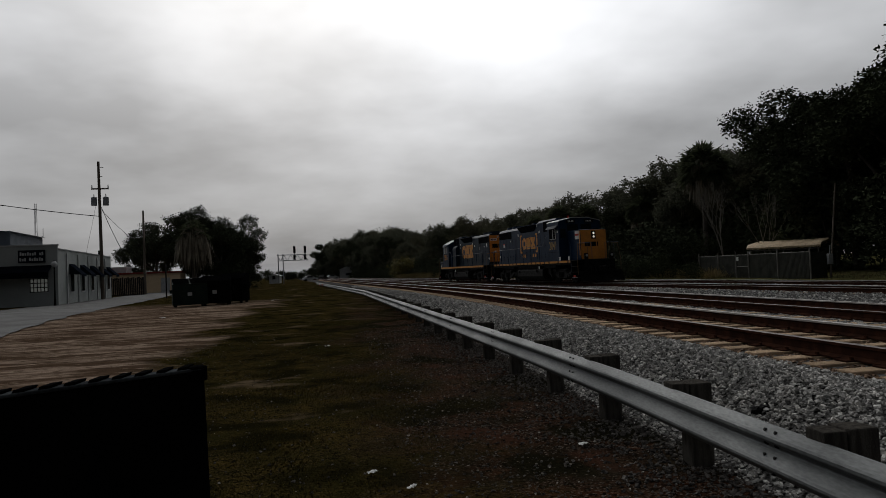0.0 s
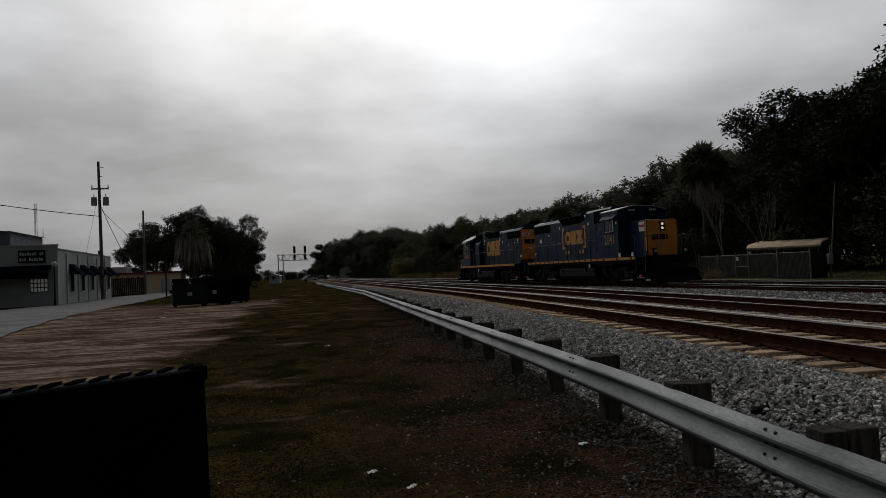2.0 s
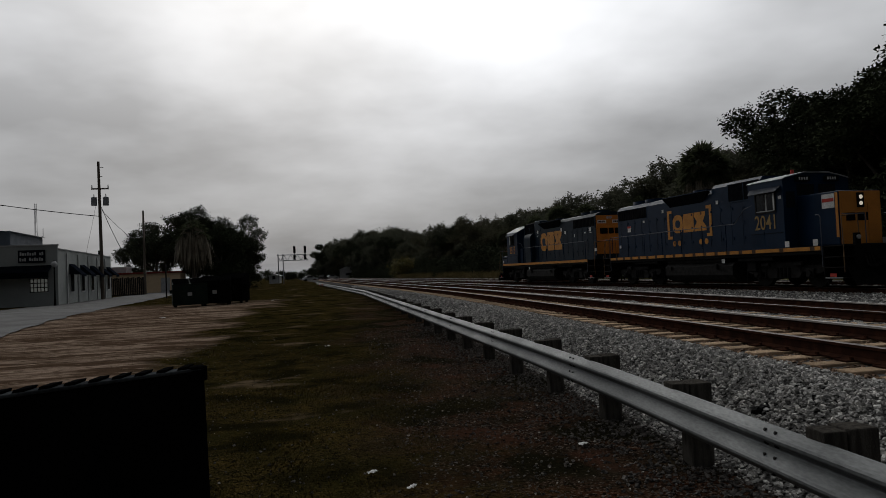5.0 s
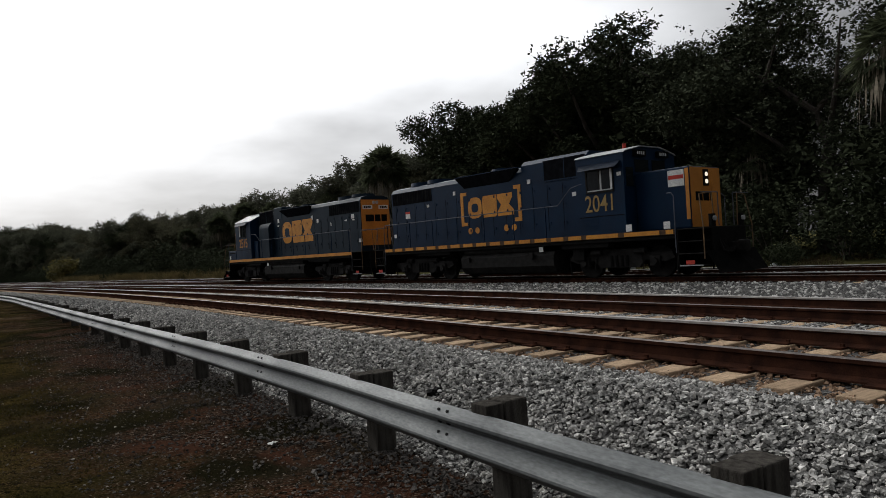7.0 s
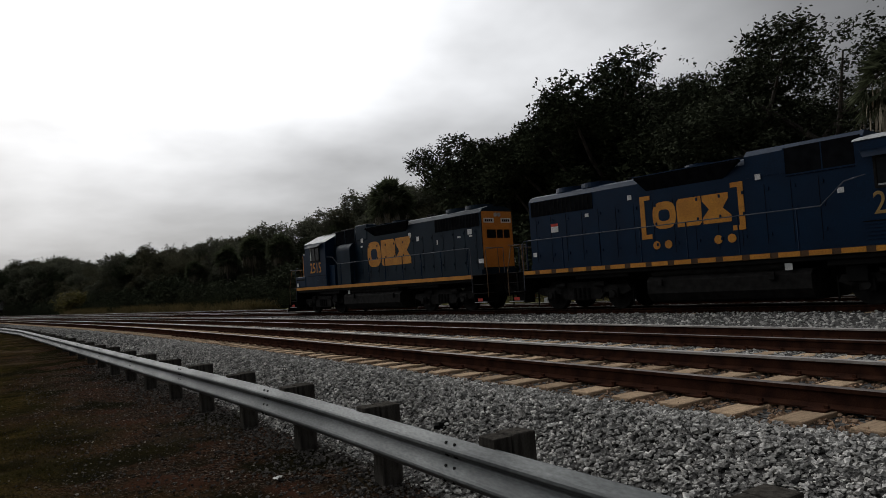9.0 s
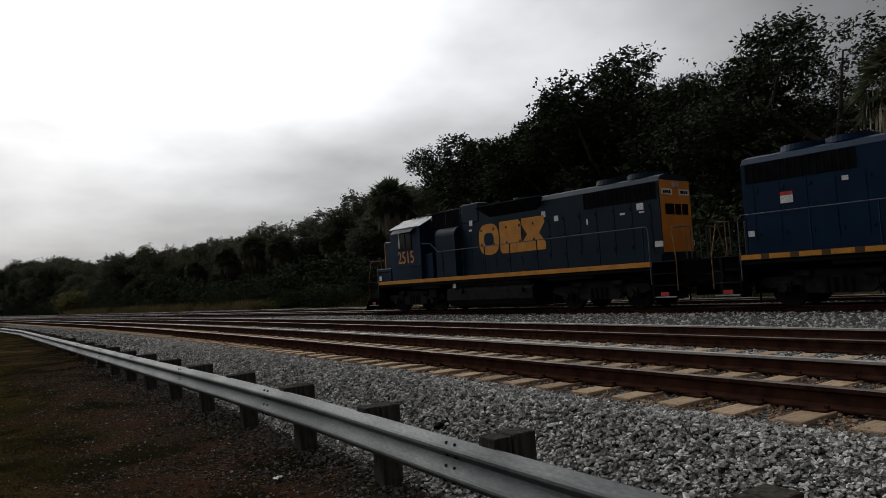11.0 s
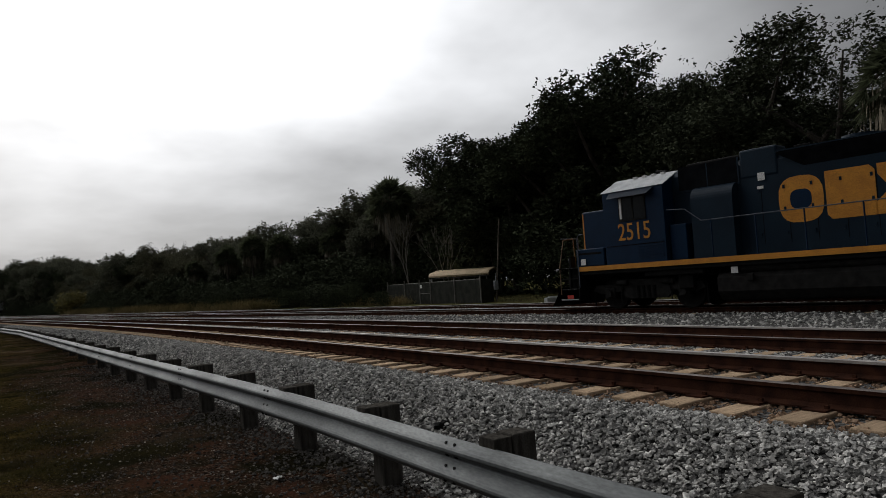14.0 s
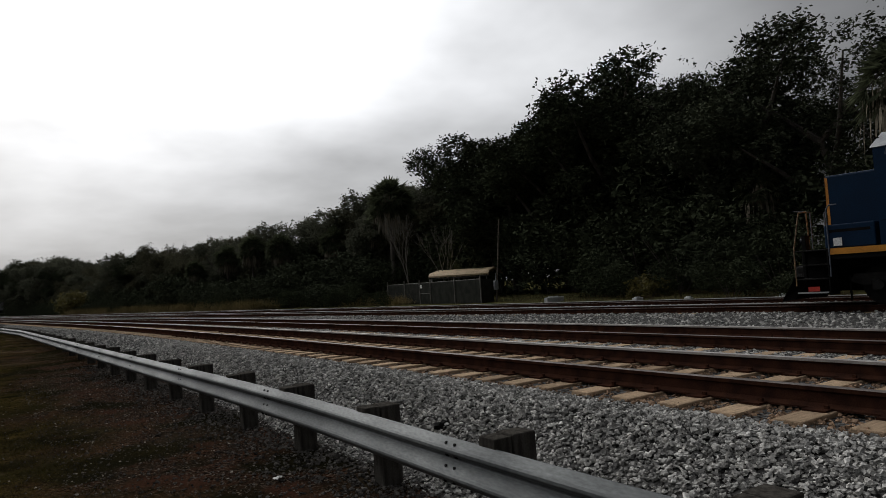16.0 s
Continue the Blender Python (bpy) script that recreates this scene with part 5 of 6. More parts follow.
def shop():
    """Grey stucco shop: front with sign, awning and lit window, long side with five awninged windows."""
    ang = math.atan2(2.8, 22.2)
    b = empty("shop_building", "single-storey grey stucco shop with dark canvas awnings", "building", m=Matrix.Translation((-22.1, 59.1, 0.32)) @ Matrix.Rotation(ang, 4, "Z"))
    # local: corner at 0,0; side runs +y 22 m, front runs -x 16 m
    each("wall", [(-16, 0, -.3, 0, .25, 4.75), (-.25, .25, -.3, 0, 22.2, 4.45), (-16, 21.95, -.3, -.25, 22.2, 4.45), (-16, .25, -.3, -15.75, 21.95, 4.45)], STUCCO, b)
    boxes("roof", [(-15.8, .2, 4.2, -.2, 22, 4.3)], DARKWALL, b)
    boxes("parapet_cap", [(-16.05, -.06, 4.75, .06, .30, 4.84), (-.30, .30, 4.45, .06, 22.26, 4.53)], TRIM, b)
    for k in range(5):
        y = 4.6 + k * 4.0
        part("pilaster", box(nb(), .002, y - 1.95, -.2, .10, y - 1.75, 4.2), TRIM, b)
        w = part("window", box(nb(), .004, y - .6, 1.0, .03, y + .6, 2.75), GLASS, b, "narrow dark side window")
        boxes("window_frame", [(.005, y - .68, .95, .05, y - .6, 2.8), (.005, y + .6, .95, .05, y + .68, 2.8), (.005, y - .6, .9, .06, y + .6, 1.0)], TRIM, w)
        bm = nb()
        v = [bm.verts.new(p) for p in ((.01, y - .95, 3.35), (.01, y + .95, 3.35), (.95, y + .95, 2.45), (.95, y - .95, 2.45), (.01, y - .95, 2.45), (.01, y + .95, 2.45), (.95, y + .95, 2.25), (.95, y - .95, 2.25))]
        for f_ in ((0, 1, 2, 3), (0, 3, 4), (1, 5, 2), (3, 2, 6, 7)):
            bm.faces.new([v[i] for i in f_])
        part("awning", bm, CANVAS, w, "dark canvas window awning")
    bm = nb()
    v = [bm.verts.new(p) for p in ((-.35, -.01, 3.2), (-16, -.01, 3.2), (-16, -1.3, 2.65), (-.35, -1.3, 2.65), (-.35, -1.3, 2.2), (-16, -1.3, 2.2))]
    bm.faces.new(v[:4]), bm.faces.new((v[3], v[2], v[5], v[4]))
    bmesh.ops.solidify(bm, geom=bm.faces[:], thickness=.03)
    part("front_awning", bm, CANVAS, b, "long dark canvas front awning")
    w = part("front_window", box(nb(), -2.0, -.02, 1.1, -.7, -.004, 2.15), WINLIT, b, "small-paned lit front window")
    boxes("glazing_bar", [(-2.0 + .25 * k, -.04, 1.1, -1.94 + .25 * k, -.02, 2.15) for k in range(6)] + [(-2.0, -.04, 1.08 + .345 * k, -.7, -.02, 1.14 + .345 * k) for k in range(4)], BLACK, w)
    d = part("front_door", box(nb(), -6.4, -.03, -.2, -5.4, -.004, 2.0), GLASS, b, "dark glazed shop door")
    boxes("door_frame", [(-5.4, -.04, -.2, -5.28, -.005, 2.05), (-6.52, -.04, -.2, -6.4, -.005, 2.05)], TRIM, d)
    boxes("column", [(-4.9, -.06, -.2, -4.55, -.003, 1.9)], TRIM, b)
    sg = part("sign", box(nb(), -2.75, -.12, 3.42, -.85, -.01, 4.42, .01), CANVAS, b, "dark signboard with two pale lines of lettering")
    marks = [(-2.62 + .17 * k, -.128, 4.0, -2.50 + .17 * k, -.12, 4.2 if k % 3 else 4.26) for k in range(10) if k != 7] + [(-2.65 + .17 * k, -.128, 3.56, -2.53 + .17 * k, -.12, 3.76 if k % 2 else 3.82) for k in range(11) if k not in (3, 10)]
    each("lettering_bar", marks, TRIM, sg)
    part("vent_pipe", cyl(nb(), (-.6, 19.5, 4.2), (-.6, 19.5, 5.1), .12, .12, 8), GRIME, b)
    return b


shop()


def back_building():
    b = empty("metal_building", "taller slate-grey metal building with a pale roof edge", "building", m=Matrix.Translation((-34.6, 80.0, 0.65)) @ Matrix.Rotation(.12, 4, "Z"))
    boxes("wall", [(-20, 0, -.9, 0, 12, 7.3)], DARKWALL, b)
    bm = nb()
    v = [bm.verts.new(p) for p in ((.4, -.4, 7.2), (-20, -.4, 8.6), (-20, 12.4, 8.6), (.4, 12.4, 7.2))]
    bm.faces.new(v)
    bmesh.ops.solidify(bm, geom=bm.faces[:], thickness=.3)
    part("roof", bm, TRIM, b, "pale sloping roof edge")
    boxes("siding_rib", [(-20 + .5 * k, -.04, -.3, -19.95 + .5 * k, 0, 6.2) for k in range(40)], DARKWALL, b)


back_building()


def cream_building():
    b = empty("cream_building", "low cream building with a red roof band", "building", m=Matrix.Translation((-26.0, 103.0, 0.3)) @ Matrix.Rotation(.1, 4, "Z"))
    boxes("wall", [(-12, 0, -.3, 3.6, 7, 2.75)], CREAM, b)
    boxes("roof_band", [(-12.2, -.25, 2.75, 3.8, 7.2, 3.0)], REDTRIM, b)
    boxes("pale_roof", [(-12.0, 3, 3.0, -4, 7, 3.9)], TRIM, b)
    part("wall_lamp", box(nb(), -3.6, -.1, 1.5, -3.3, -.002, 1.8), GRIME, b)
    for k in range(26):
        boxes("board", [(-4.6 + .21 * k, -13, -.3, -4.42 + .21 * k, -12.95, 2.15 + .06 * (k % 3))], DARKWOOD, b)
    boxes("doorway", [(1.0, -.03, -.2, 2.2, -.003, 2.1)], TRIM, b)


cream_building()


def utility_pole(x, y, h, r, gear, label):
    t = empty("utility_pole", label, "utility pole", "utility poles", m=Matrix.Translation((x, y, ground_z(x, y))))
    part("pole", cyl(nb(), (0, 0, -.5), (-.1 if gear else 0, 0, h), r, r * .65, 10), TIMBER, t)
    if gear:
        ca = part("crossarm", box(nb(), -.8, -.06, h - 2.75, .8, .06, h - 2.62), TIMBER, t)
        bm = nb()
        for dx in (-.75, .75):
            cyl(bm, (dx, 0, h - 2.62), (dx, 0, h - 2.3), .06, .04, 8)
        part("insulator", bm, GREYBOX, ca)
        for dx in (-.55, .55):
            c = part("transformer", cyl(cyl(nb(), (dx, -.1, h - 4.35), (dx, -.1, h - 3.55), .27, .27, 16), (dx, -.1, h - 3.55), (dx, -.1, h - 3.47), .27, .1, 16), GREYBOX, t, "grey can transformer")
            part("bushing", cyl(nb(), (dx, -.1, h - 3.47), (dx, -.1, h - 3.2), .05, .03, 8), GRIME, c)
        boxes("bracket", [(-.1, -.03, h - .6, .35, .03, h - .55), (-.1, -.03, h - 1.5, .25, .03, h - 1.45)], GRIME, t)
    return t


utility_pole(-23.0, 72.4, 13.6, .19, True, "tall timber utility pole with two grey can transformers")
utility_pole(-24.2, 92.0, 10.6, .17, False, "plain weathered timber utility pole")


def wire(pts, sag, r, label):
    bm = nb()
    for a, b in zip(pts, pts[1:]):
        a, b = Vector(a), Vector(b)
        row = [a.lerp(b, k / 12) - Vector((0, 0, sag * 4 * (k / 12) * (1 - k / 12))) for k in range(13)]
        tube(bm, row, r, 4)
    tagged(part("overhead_wire", bm, BLACK), label, "wire", "overhead wires")


wire([(-40, 62, 11.4), (-23.0, 72.4, 8.5)], .35, .035, "black service wire to the transformer pole")
wire([(-23.0, 72.4, 9.6), (-24.3, 84, 5.2)], .2, .03, "black service drop to the shop roof")
wire([(-23.2, 72.4, 9.5), (-24.4, 92.0, 6.4)], .3, .03, "black wire between the two utility poles")
wire([(-23.3, 72.4, 10.2), (-24.6, 72.6, 4.6)], .1, .012, "thin guy wire beside the pole")


def lamp_post():
    t = empty("street_lamp", "black post lamp with pale globe before the shop", "street lamp", m=Matrix.Translation((-21.9, 57.9, .33)))
    part("post", cyl(cyl(nb(), (0, 0, -.2), (0, 0, 3.0), .06, .05, 10), (0, 0, -.2), (0, 0, .5), .11, .08, 10), BLACK, t)
    bm = nb()
    bmesh.ops.create_uvsphere(bm, u_segments=14, v_segments=8, radius=.24, matrix=Matrix.Translation((0, 0, 3.2)))
    part("globe", bm, TRIM, t, "pale glass globe", True)
    part("cap", cyl(nb(), (0, 0, 3.40), (0, 0, 3.52), .1, .02, 10), BLACK, t)


lamp_post()


def mast():
    t = empty("radio_mast", "thin lattice radio mast behind the shop", "mast", m=Matrix.Translation((-36.0, 90.0, .3)))
    bm = nb()
    for k in range(3):
        a = k * 2.094
        cyl(bm, (.2 * math.cos(a), .2 * math.sin(a), 0), (.12 * math.cos(a), .12 * math.sin(a), 11.6), .03, .025, 5)
    part("leg", bm, GREYBOX, t)
    bm = nb()
    for k in range(28):
        a, b = (k % 3) * 2.094, ((k + 1) % 3) * 2.094
        cyl(bm, (.19 * math.cos(a), .19 * math.sin(a), .4 * k), (.19 * math.cos(b), .19 * math.sin(b), .4 * k + .4), .015, .015, 4)
    part("lattice", bm, GREYBOX, t)
    part("antenna", tube(nb(), [(.2, 0, 7.5), (.8, 0, 7.6), (.8, 0, 8.6)], .03), GREYBOX, t)


mast()


def roadside_sign():
    t = empty("sign_post", "thin dark roadside sign post seen edge on", "sign", m=Matrix.Translation((-15.9, 67.5, .3)))
    part("post", box(nb(), -.05, -.05, -.3, .05, .05, 3.1), GRIME, t)
    part("plate", box(nb(), -.02, -.3, 2.4, .02, .3, 3.1), GRIME, t)


roadside_sign()


def dumpster(x, y, turn, w, d, h, material, label):
    t = empty("dumpster", label, "dumpster", "dumpsters", m=Matrix.Translation((x, y, ground_z(x, y))) @ Matrix.Rotation(turn, 4, "Z"))
    bm = nb()
    out = [(-d / 2, .12), (d / 2, .12), (d / 2, h), (-d / 2, h * .82)]
    a = [bm.verts.new((-w / 2, yy, z)) for yy, z in out]
    b = [bm.verts.new((w / 2, yy, z)) for yy, z in out]
    bm.faces.new(a), bm.faces.new(b[::-1])
    for i in range(4):
        j = (i + 1) % 4
        bm.faces.new((a[i], b[i], b[j], a[j]))
    part("body", bm, material, t)
    bm = nb()
    for k in range(2):
        x0 = -w / 2 + k * w / 2 + .02
        v = [bm.verts.new(p) for p in ((x0, -d / 2 - .05, h * .82 + .03), (x0 + w / 2 - .04, -d / 2 - .05, h * .82 + .03), (x0 + w / 2 - .04, d / 2, h + .03), (x0, d / 2, h + .03))]
        bm.faces.new(v)
    bmesh.ops.solidify(bm, geom=bm.faces[:], thickness=.04)
    part("lid", bm, BINBLACK, t, "black plastic lid")
    boxes("rib", [(-w / 2 - .05, -d / 2 - .04, h * .55, w / 2 + .05, -d / 2, h * .62), (-w / 2 - .05, -d / 2 - .04, .3, w / 2 + .05, -d / 2, .36)], material, t)
    each("fork_pocket", [(-w / 2 - .14, -d * .3, h * .5, -w / 2, d * .3, h * .62), (w / 2, -d * .3, h * .5, w / 2 + .14, d * .3, h * .62)], material, t)
    boxes("foot", [(sx * w * .42 - .08, sy * d * .38 - .08, 0, sx * w * .42 + .08, sy * d * .38 + .08, .13) for sx in (-1, 1) for sy in (-1, 1)], BLACK, t)
    boxes("notice", [(-.14, -d / 2 - .052, h * .40, .10, -d / 2 - .042, h * .52)], TRIM, t)
    return t


dumpster(-8.75, 42.6, .25, 1.9, 1.6, 1.62, GREENBIN, "dark green steel dumpster with black lid")
dumpster(-7.35, 43.2, .1, 1.7, 1.6, 1.72, BINBLACK, "black steel dumpster beside the green one")
dumpster(-6.75, 45.6, -.15, 1.7, 1.6, 1.85, BINBLACK, "black steel dumpster at the end of the row")


def near_panel():
    """The matt black panel close by, with a ridged grey strip along its top edge."""
    t = empty("barrier_panel", "matt black upright panel with a ridged grey top strip", "panel", m=Matrix.Translation((-.625, 3.44, 0.0)) @ Matrix.Rotation(math.atan2(.41, .74), 4, "Z") @ Matrix.Rotation(math.radians(-1.1), 4, "Y"))
    boxes("board", [(-2.4, 0, .0, 0, .045, 1.375)], BINBLACK, t, .006)
    strip = mat("grey_strip", (0.06, 0.066, 0.07), (0.03, 0.033, 0.036), 0.8, 0, 6, 60, 0.1, spec=0.05)
    boxes("top_strip", [(-2.4, -.012, 1.376, -.012, .075, 1.392)], strip, t, .005, "ridged grey top strip")
    for k in range(25):
        x = -2.36 + .093 * k
        bm = nb()
        v = [(x, -.005), (x + .042, -.005), (x + .100, .082), (x + .058, .082)]
        lo = [bm.verts.new((px, py, 1.388)) for px, py in v]
        hi = [bm.verts.new((px + .008, py, 1.404)) for px, py in v]
        bm.faces.new(lo), bm.faces.new(hi[::-1])
        for i in range(4):
            j = (i + 1) % 4
            bm.faces.new((lo[i], hi[i], hi[j], lo[j]))
        part("ridge", bm, BINBLACK, t)
    each("clip", [(-1.62, -.02, 1.34, -1.44, .05, 1.41), (-.07, -.012, 1.33, .012, .055, 1.40)], BINBLACK, t, .008)


near_panel()


def signal_bridge():
    t = empty("signal_gantry", "grey lattice cantilever signal gantry over the tracks", "railway signal", m=Matrix.Translation((-12.3, 150, .4)) @ Matrix.Rotation(.07, 4, "Z"))
    boxes("mast", [(-.5, -.15, 0, -.3, .15, 6.2), (.5, -.15, 0, .7, .15, 6.2)], GREYBOX, t)
    bm = nb()
    for z in (4.8, 6.0):
        for y in (-.5, .5):
            tube(bm, [(-.6, y, z), (5.8, y, z)], .07, 5)
    for k in range(9):
        for y in (-.5, .5):
            tube(bm, [(-.6 + .7 * k, y, 4.8 if k % 2 else 6.0), (.1 + .7 * k, y, 6.0 if k % 2 else 4.8)], .05, 4)
    part("truss", bm, GREYBOX, t, "lattice truss arm")
    for x in (3.0, 5.2):
        h = part("signal_head", box(nb(), x - .25, -.3, 6.3, x + .25, -.15, 7.8, .05), BLACK, t, "black signal head")
        bm = nb()
        for k in range(3):
            cyl(bm, (x, -.3, 6.55 + .48 * k), (x, -.62, 6.55 + .48 * k), .17, .19, 10, cap=False)
        part("hood", bm, BLACK, h)
        part("head_post", box(nb(), x - .06, -.2, 5.0, x + .06, -.08, 6.4), GREYBOX, h)
        h2 = part("signal_head", box(nb(), x - .25, -.3, 4.9, x + .25, -.15, 6.0, .05), BLACK, t, "black lower signal head")
    boxes("ladder", [(.85, -.2, .3 + .35 * k, 1.15, -.15, .34 + .35 * k) for k in range(17)], GREYBOX, t)


signal_bridge()

# dark oaks and the shaggy palm behind the dumpsters
LT = [(0, -21.5, 110, 12.6), (2, -29.0, 117, 11.6), (1, -24.5, 126, 13.2), (2, -18.6, 119, 12.2), (2, -15.9, 117, 10.6), (1, -17.5, 107, 9.4), (2, -33, 124, 10.4), (0, -15.2, 122, 7.6)]
for k, x, y, height in LT:
    grown(k, x, y, height)
for x, y, s in ((-16, 110, 1.6), (-15.2, 113, 1.1), (-19.5, 112, 1.5), (-18, 119, 1.6)):
    again(BUSHES[0], x, y, s, rt.uniform(0, 6.28))
tagged(put(palm(43, 5.9, "palm with a shaggy skirt of dry grey fronds", dead=110, live=40, size=1.3), -14.6, 73.5, 1.12), "palm with a shaggy skirt of dry grey fronds")
# far end of the line: low trees, pale house, parked vehicles
for k in range(14):
    again(FARBUSH[k % 2], -44 + 3.6 * k, 350 + 6 * (k % 3), 1.25 + .2 * (k % 3), k)


def far_house(x, y, w, h, material, label):
    b = empty("small_house", label, "building", "far buildings", m=Matrix.Translation((x, y, .3)))
    part("wall", box(nb(), -w / 2, 0, -.3, w / 2, 6, h), material, b)
    part("roof", prism(nb(), [(-w / 2 - .4, h), (w / 2 + .4, h), (0, h + w * .22)], -.4, 6.4), TRIM, b)
    part("window", box(nb(), -w * .2, -.03, 1.0, w * .1, -.003, 2.0), GLASS, b)


far_house(-15.6, 172, 2.4, 1.8, TRIM, "small pale house beside the signal gantry")
far_house(4.0, 285, 8, 3.4, TRIM, "pale building far down the line")


def car(x, y, turn, paint, label):
    t = empty("parked_car", label, "car", "far parked cars", m=Matrix.Translation((x, y, ground_z(x, y))) @ Matrix.Rotation(turn, 4, "Z"))
    part("body", prism(nb(), [(-2.2, .35), (2.2, .35), (2.2, .8), (1.3, .95), (.7, 1.45), (-1.0, 1.5), (-1.7, .98), (-2.2, .9)], -.85, .85), paint, t)
    each("window", [(-.95, -.86, 1.0, .6, -.852, 1.38), (-.95, .852, 1.0, .6, .86, 1.38)], GLASS, t)
    for xx in (-1.35, 1.35):
        for s in (-1, 1):
            part("wheel", cyl(nb(), (xx, s * .7, .33), (xx, s * .88, .33), .33, .33, 14), BLACK, t)


car(-8.5, 205, .2, TRIM, "pale car parked far down the line")
car(-5.4, 228, 1.2, GRIME, "dark car parked far down the line")
car(-2.6, 236, .4, TRIM, "pale van parked far down the line")


# ---------------------------------------------------------------- beyond the tracks
SLATFENCE = mat("dark_screened_fence", (0.026, 0.028, 0.019), (0.015, 0.016, 0.012), 0.85, 0.1, 2, 30, 0.3, vary=0.15)
FENCEPOST = mat("dull_fence_post", (0.22, 0.21, 0.19), (0.14, 0.135, 0.12), 0.7, 0.3, 3, 40, 0.1)
TAN = mat("tan_sheet_metal", (0.84, 0.66, 0.44), (0.72, 0.55, 0.36), 0.55, 0, 1.5, 20, 0.1)


def fence():
    """Screened chain-link fence with rails, posts and a gate."""
    a, b = Vector((27.6, 50.4, 0)), Vector((27.2, 37.0, 0))
    ln_ = (b - a).length
    m = Matrix.Translation((a.x, a.y, .33)) @ Matrix.Rotation(math.atan2(b.y - a.y, b.x - a.x), 4, "Z")
    f = empty("fence", "dark screened chain-link fence with dull metal posts", "fence", m=m)
    H = 1.62
    posts = [0, 2.9, 5.3, 6.9, 10.2, ln_]
    for x in posts:
        part("post", cyl(nb(), (x, -.03, -.3), (x, -.03, H + .28), .05, .045, 8), FENCEPOST, f)
    for p, q in zip(posts, posts[1:]):
        gate = abs(p - 5.3) < .1
        s = part("gate" if gate else "mesh_panel", box(nb(), p + .06, -.012, .05, q - .06, .012, H), SLATFENCE, f, "gate with a mid rail" if gate else "")
        part("top_rail", cyl(nb(), (p, 0, H + .02), (q, 0, H + .02), .022, .022, 6), FENCEPOST, s)
        if gate:
            part("mid_rail", cyl(nb(), (p, -.03, .85), (q, -.03, .85), .025, .025, 6), FENCEPOST, s)
            part("sign_plate", box(nb(), p + .1, -.04, 1.25, p + .35, -.025, 1.5), WHITE, s)
        n = int((q - p) / .12)
        bm = nb()
        for k in range(n):
            box(bm, p + .08 + .12 * k, -.022, .06, p + .15 + .12 * k, -.013, H - .02)
        tagged(part("screen_slats", bm, SLATFENCE, s), kind="stuff")
    # return leg behind
    part("side_panel", box(nb(), ln_ - .3, .01, .05, ln_ - .28, 1.2, H), SLATFENCE, f)


fence()


def carport():
    """Tan sheet-metal carport roof with rolled eaves on thin posts."""
    t = empty("carport", "tan sheet-metal carport roof on thin posts behind the fence", "carport", m=Matrix.Translation((31.88, 45.16, .20)) @ Matrix.Rotation(math.radians(128), 4, "Z"))
    prof = [(-2.2, 2.12), (-2.25, 2.22), (-2.1, 2.36), (-1.85, 2.44), (0, 2.66), (1.85, 2.44), (2.1, 2.36), (2.25, 2.22), (2.2, 2.12)]
    V, F, n = [], [], len(prof)
    cols = 25
    for k in range(cols):
        x = -2.4 + 4.8 * k / (cols - 1)
        for y, z in prof:
            V.append((x, y, z + (.02 if k % 2 else 0) + .012 * math.sin(k * .9)))
    for k in range(cols - 1):
        for i in range(n - 1):
            F.append((k * n + i, k * n + i + 1, (k + 1) * n + i + 1, (k + 1) * n + i))
    roof = raw("roof", V, F, TAN, t, "tan ribbed sheet-metal roof")
    sol = roof.modifiers.new("thick", "SOLIDIFY")
    sol.thickness = .03
    for x in (-2.2, 0, 2.2):
        for y in (-2.1, 2.1):
            part("post", box(nb(), x - .03, y - .03, -.6, x + .03, y + .03, 2.3), FENCEPOST, t)
    boxes("crossbar", [(-2.3, -2.1, 2.0, 2.3, -2.04, 2.06), (-2.3, 2.04, 2.0, 2.3, 2.1, 2.06)], FENCEPOST, t)


carport()


def lean_pole():
    t = empty("meter_pole", "leaning bare grey pole with a meter box", "pole", m=Matrix.Translation((28.3, 36.9, .3)))
    part("pole", cyl(nb(), (0, 0, -.4), (.45, -.3, 5.6), .055, .04, 8), TIMBER, t)
    part("meter_box", box(nb(), -.18, -.25, .9, .10, -.05, 1.5, .02), GREYBOX, t, "pale grey meter box")
    part("conduit", cyl(nb(), (-.05, -.15, 1.5), (.0, -.15, 2.0), .03, .03, 6), GREYBOX, t)


lean_pole()


def marker(x, y, h, material, label, w=.12):
    t = empty("marker_post", label, "marker post", "line-side markers", m=Matrix.Translation((x, y, ground_z(x, y))))
    part("post", box(nb(), -w / 2, -.05, -.3, w / 2, .05, h, .01), material, t)
    part("cap", box(nb(), -w * .6, -.06, h - .02, w * .6, .06, h + .03), material, t)


marker(25.5, 100, 1.1, WHITE, "white line-side marker post")
marker(20.2, 128, 1.2, WHITE, "white line-side marker post", .3)
marker(19.2, 130, 1.2, WHITE, "white line-side marker post", .3)
marker(14.6, 170, 1.6, WHITE, "white line-side marker post", .35)
marker(24.0, 82, 1.1, FENCEPOST, "grey line-side marker post", .14)


def rubble(x, y, w, h, label):
    z = ground_z(x, y)
    bm = nb()
    box(bm, -w / 2, -.15, -.05, w / 2, .15, h, .03)
    box(bm, -w * .3, -.1, h - .02, w * .2, .1, h + .05, .02)
    o = part("rubble", bm, TRIM)
    o.matrix_basis = Matrix.Translation((x, y, z + .04))
    tagged(o, label, "rubble", "rubble")


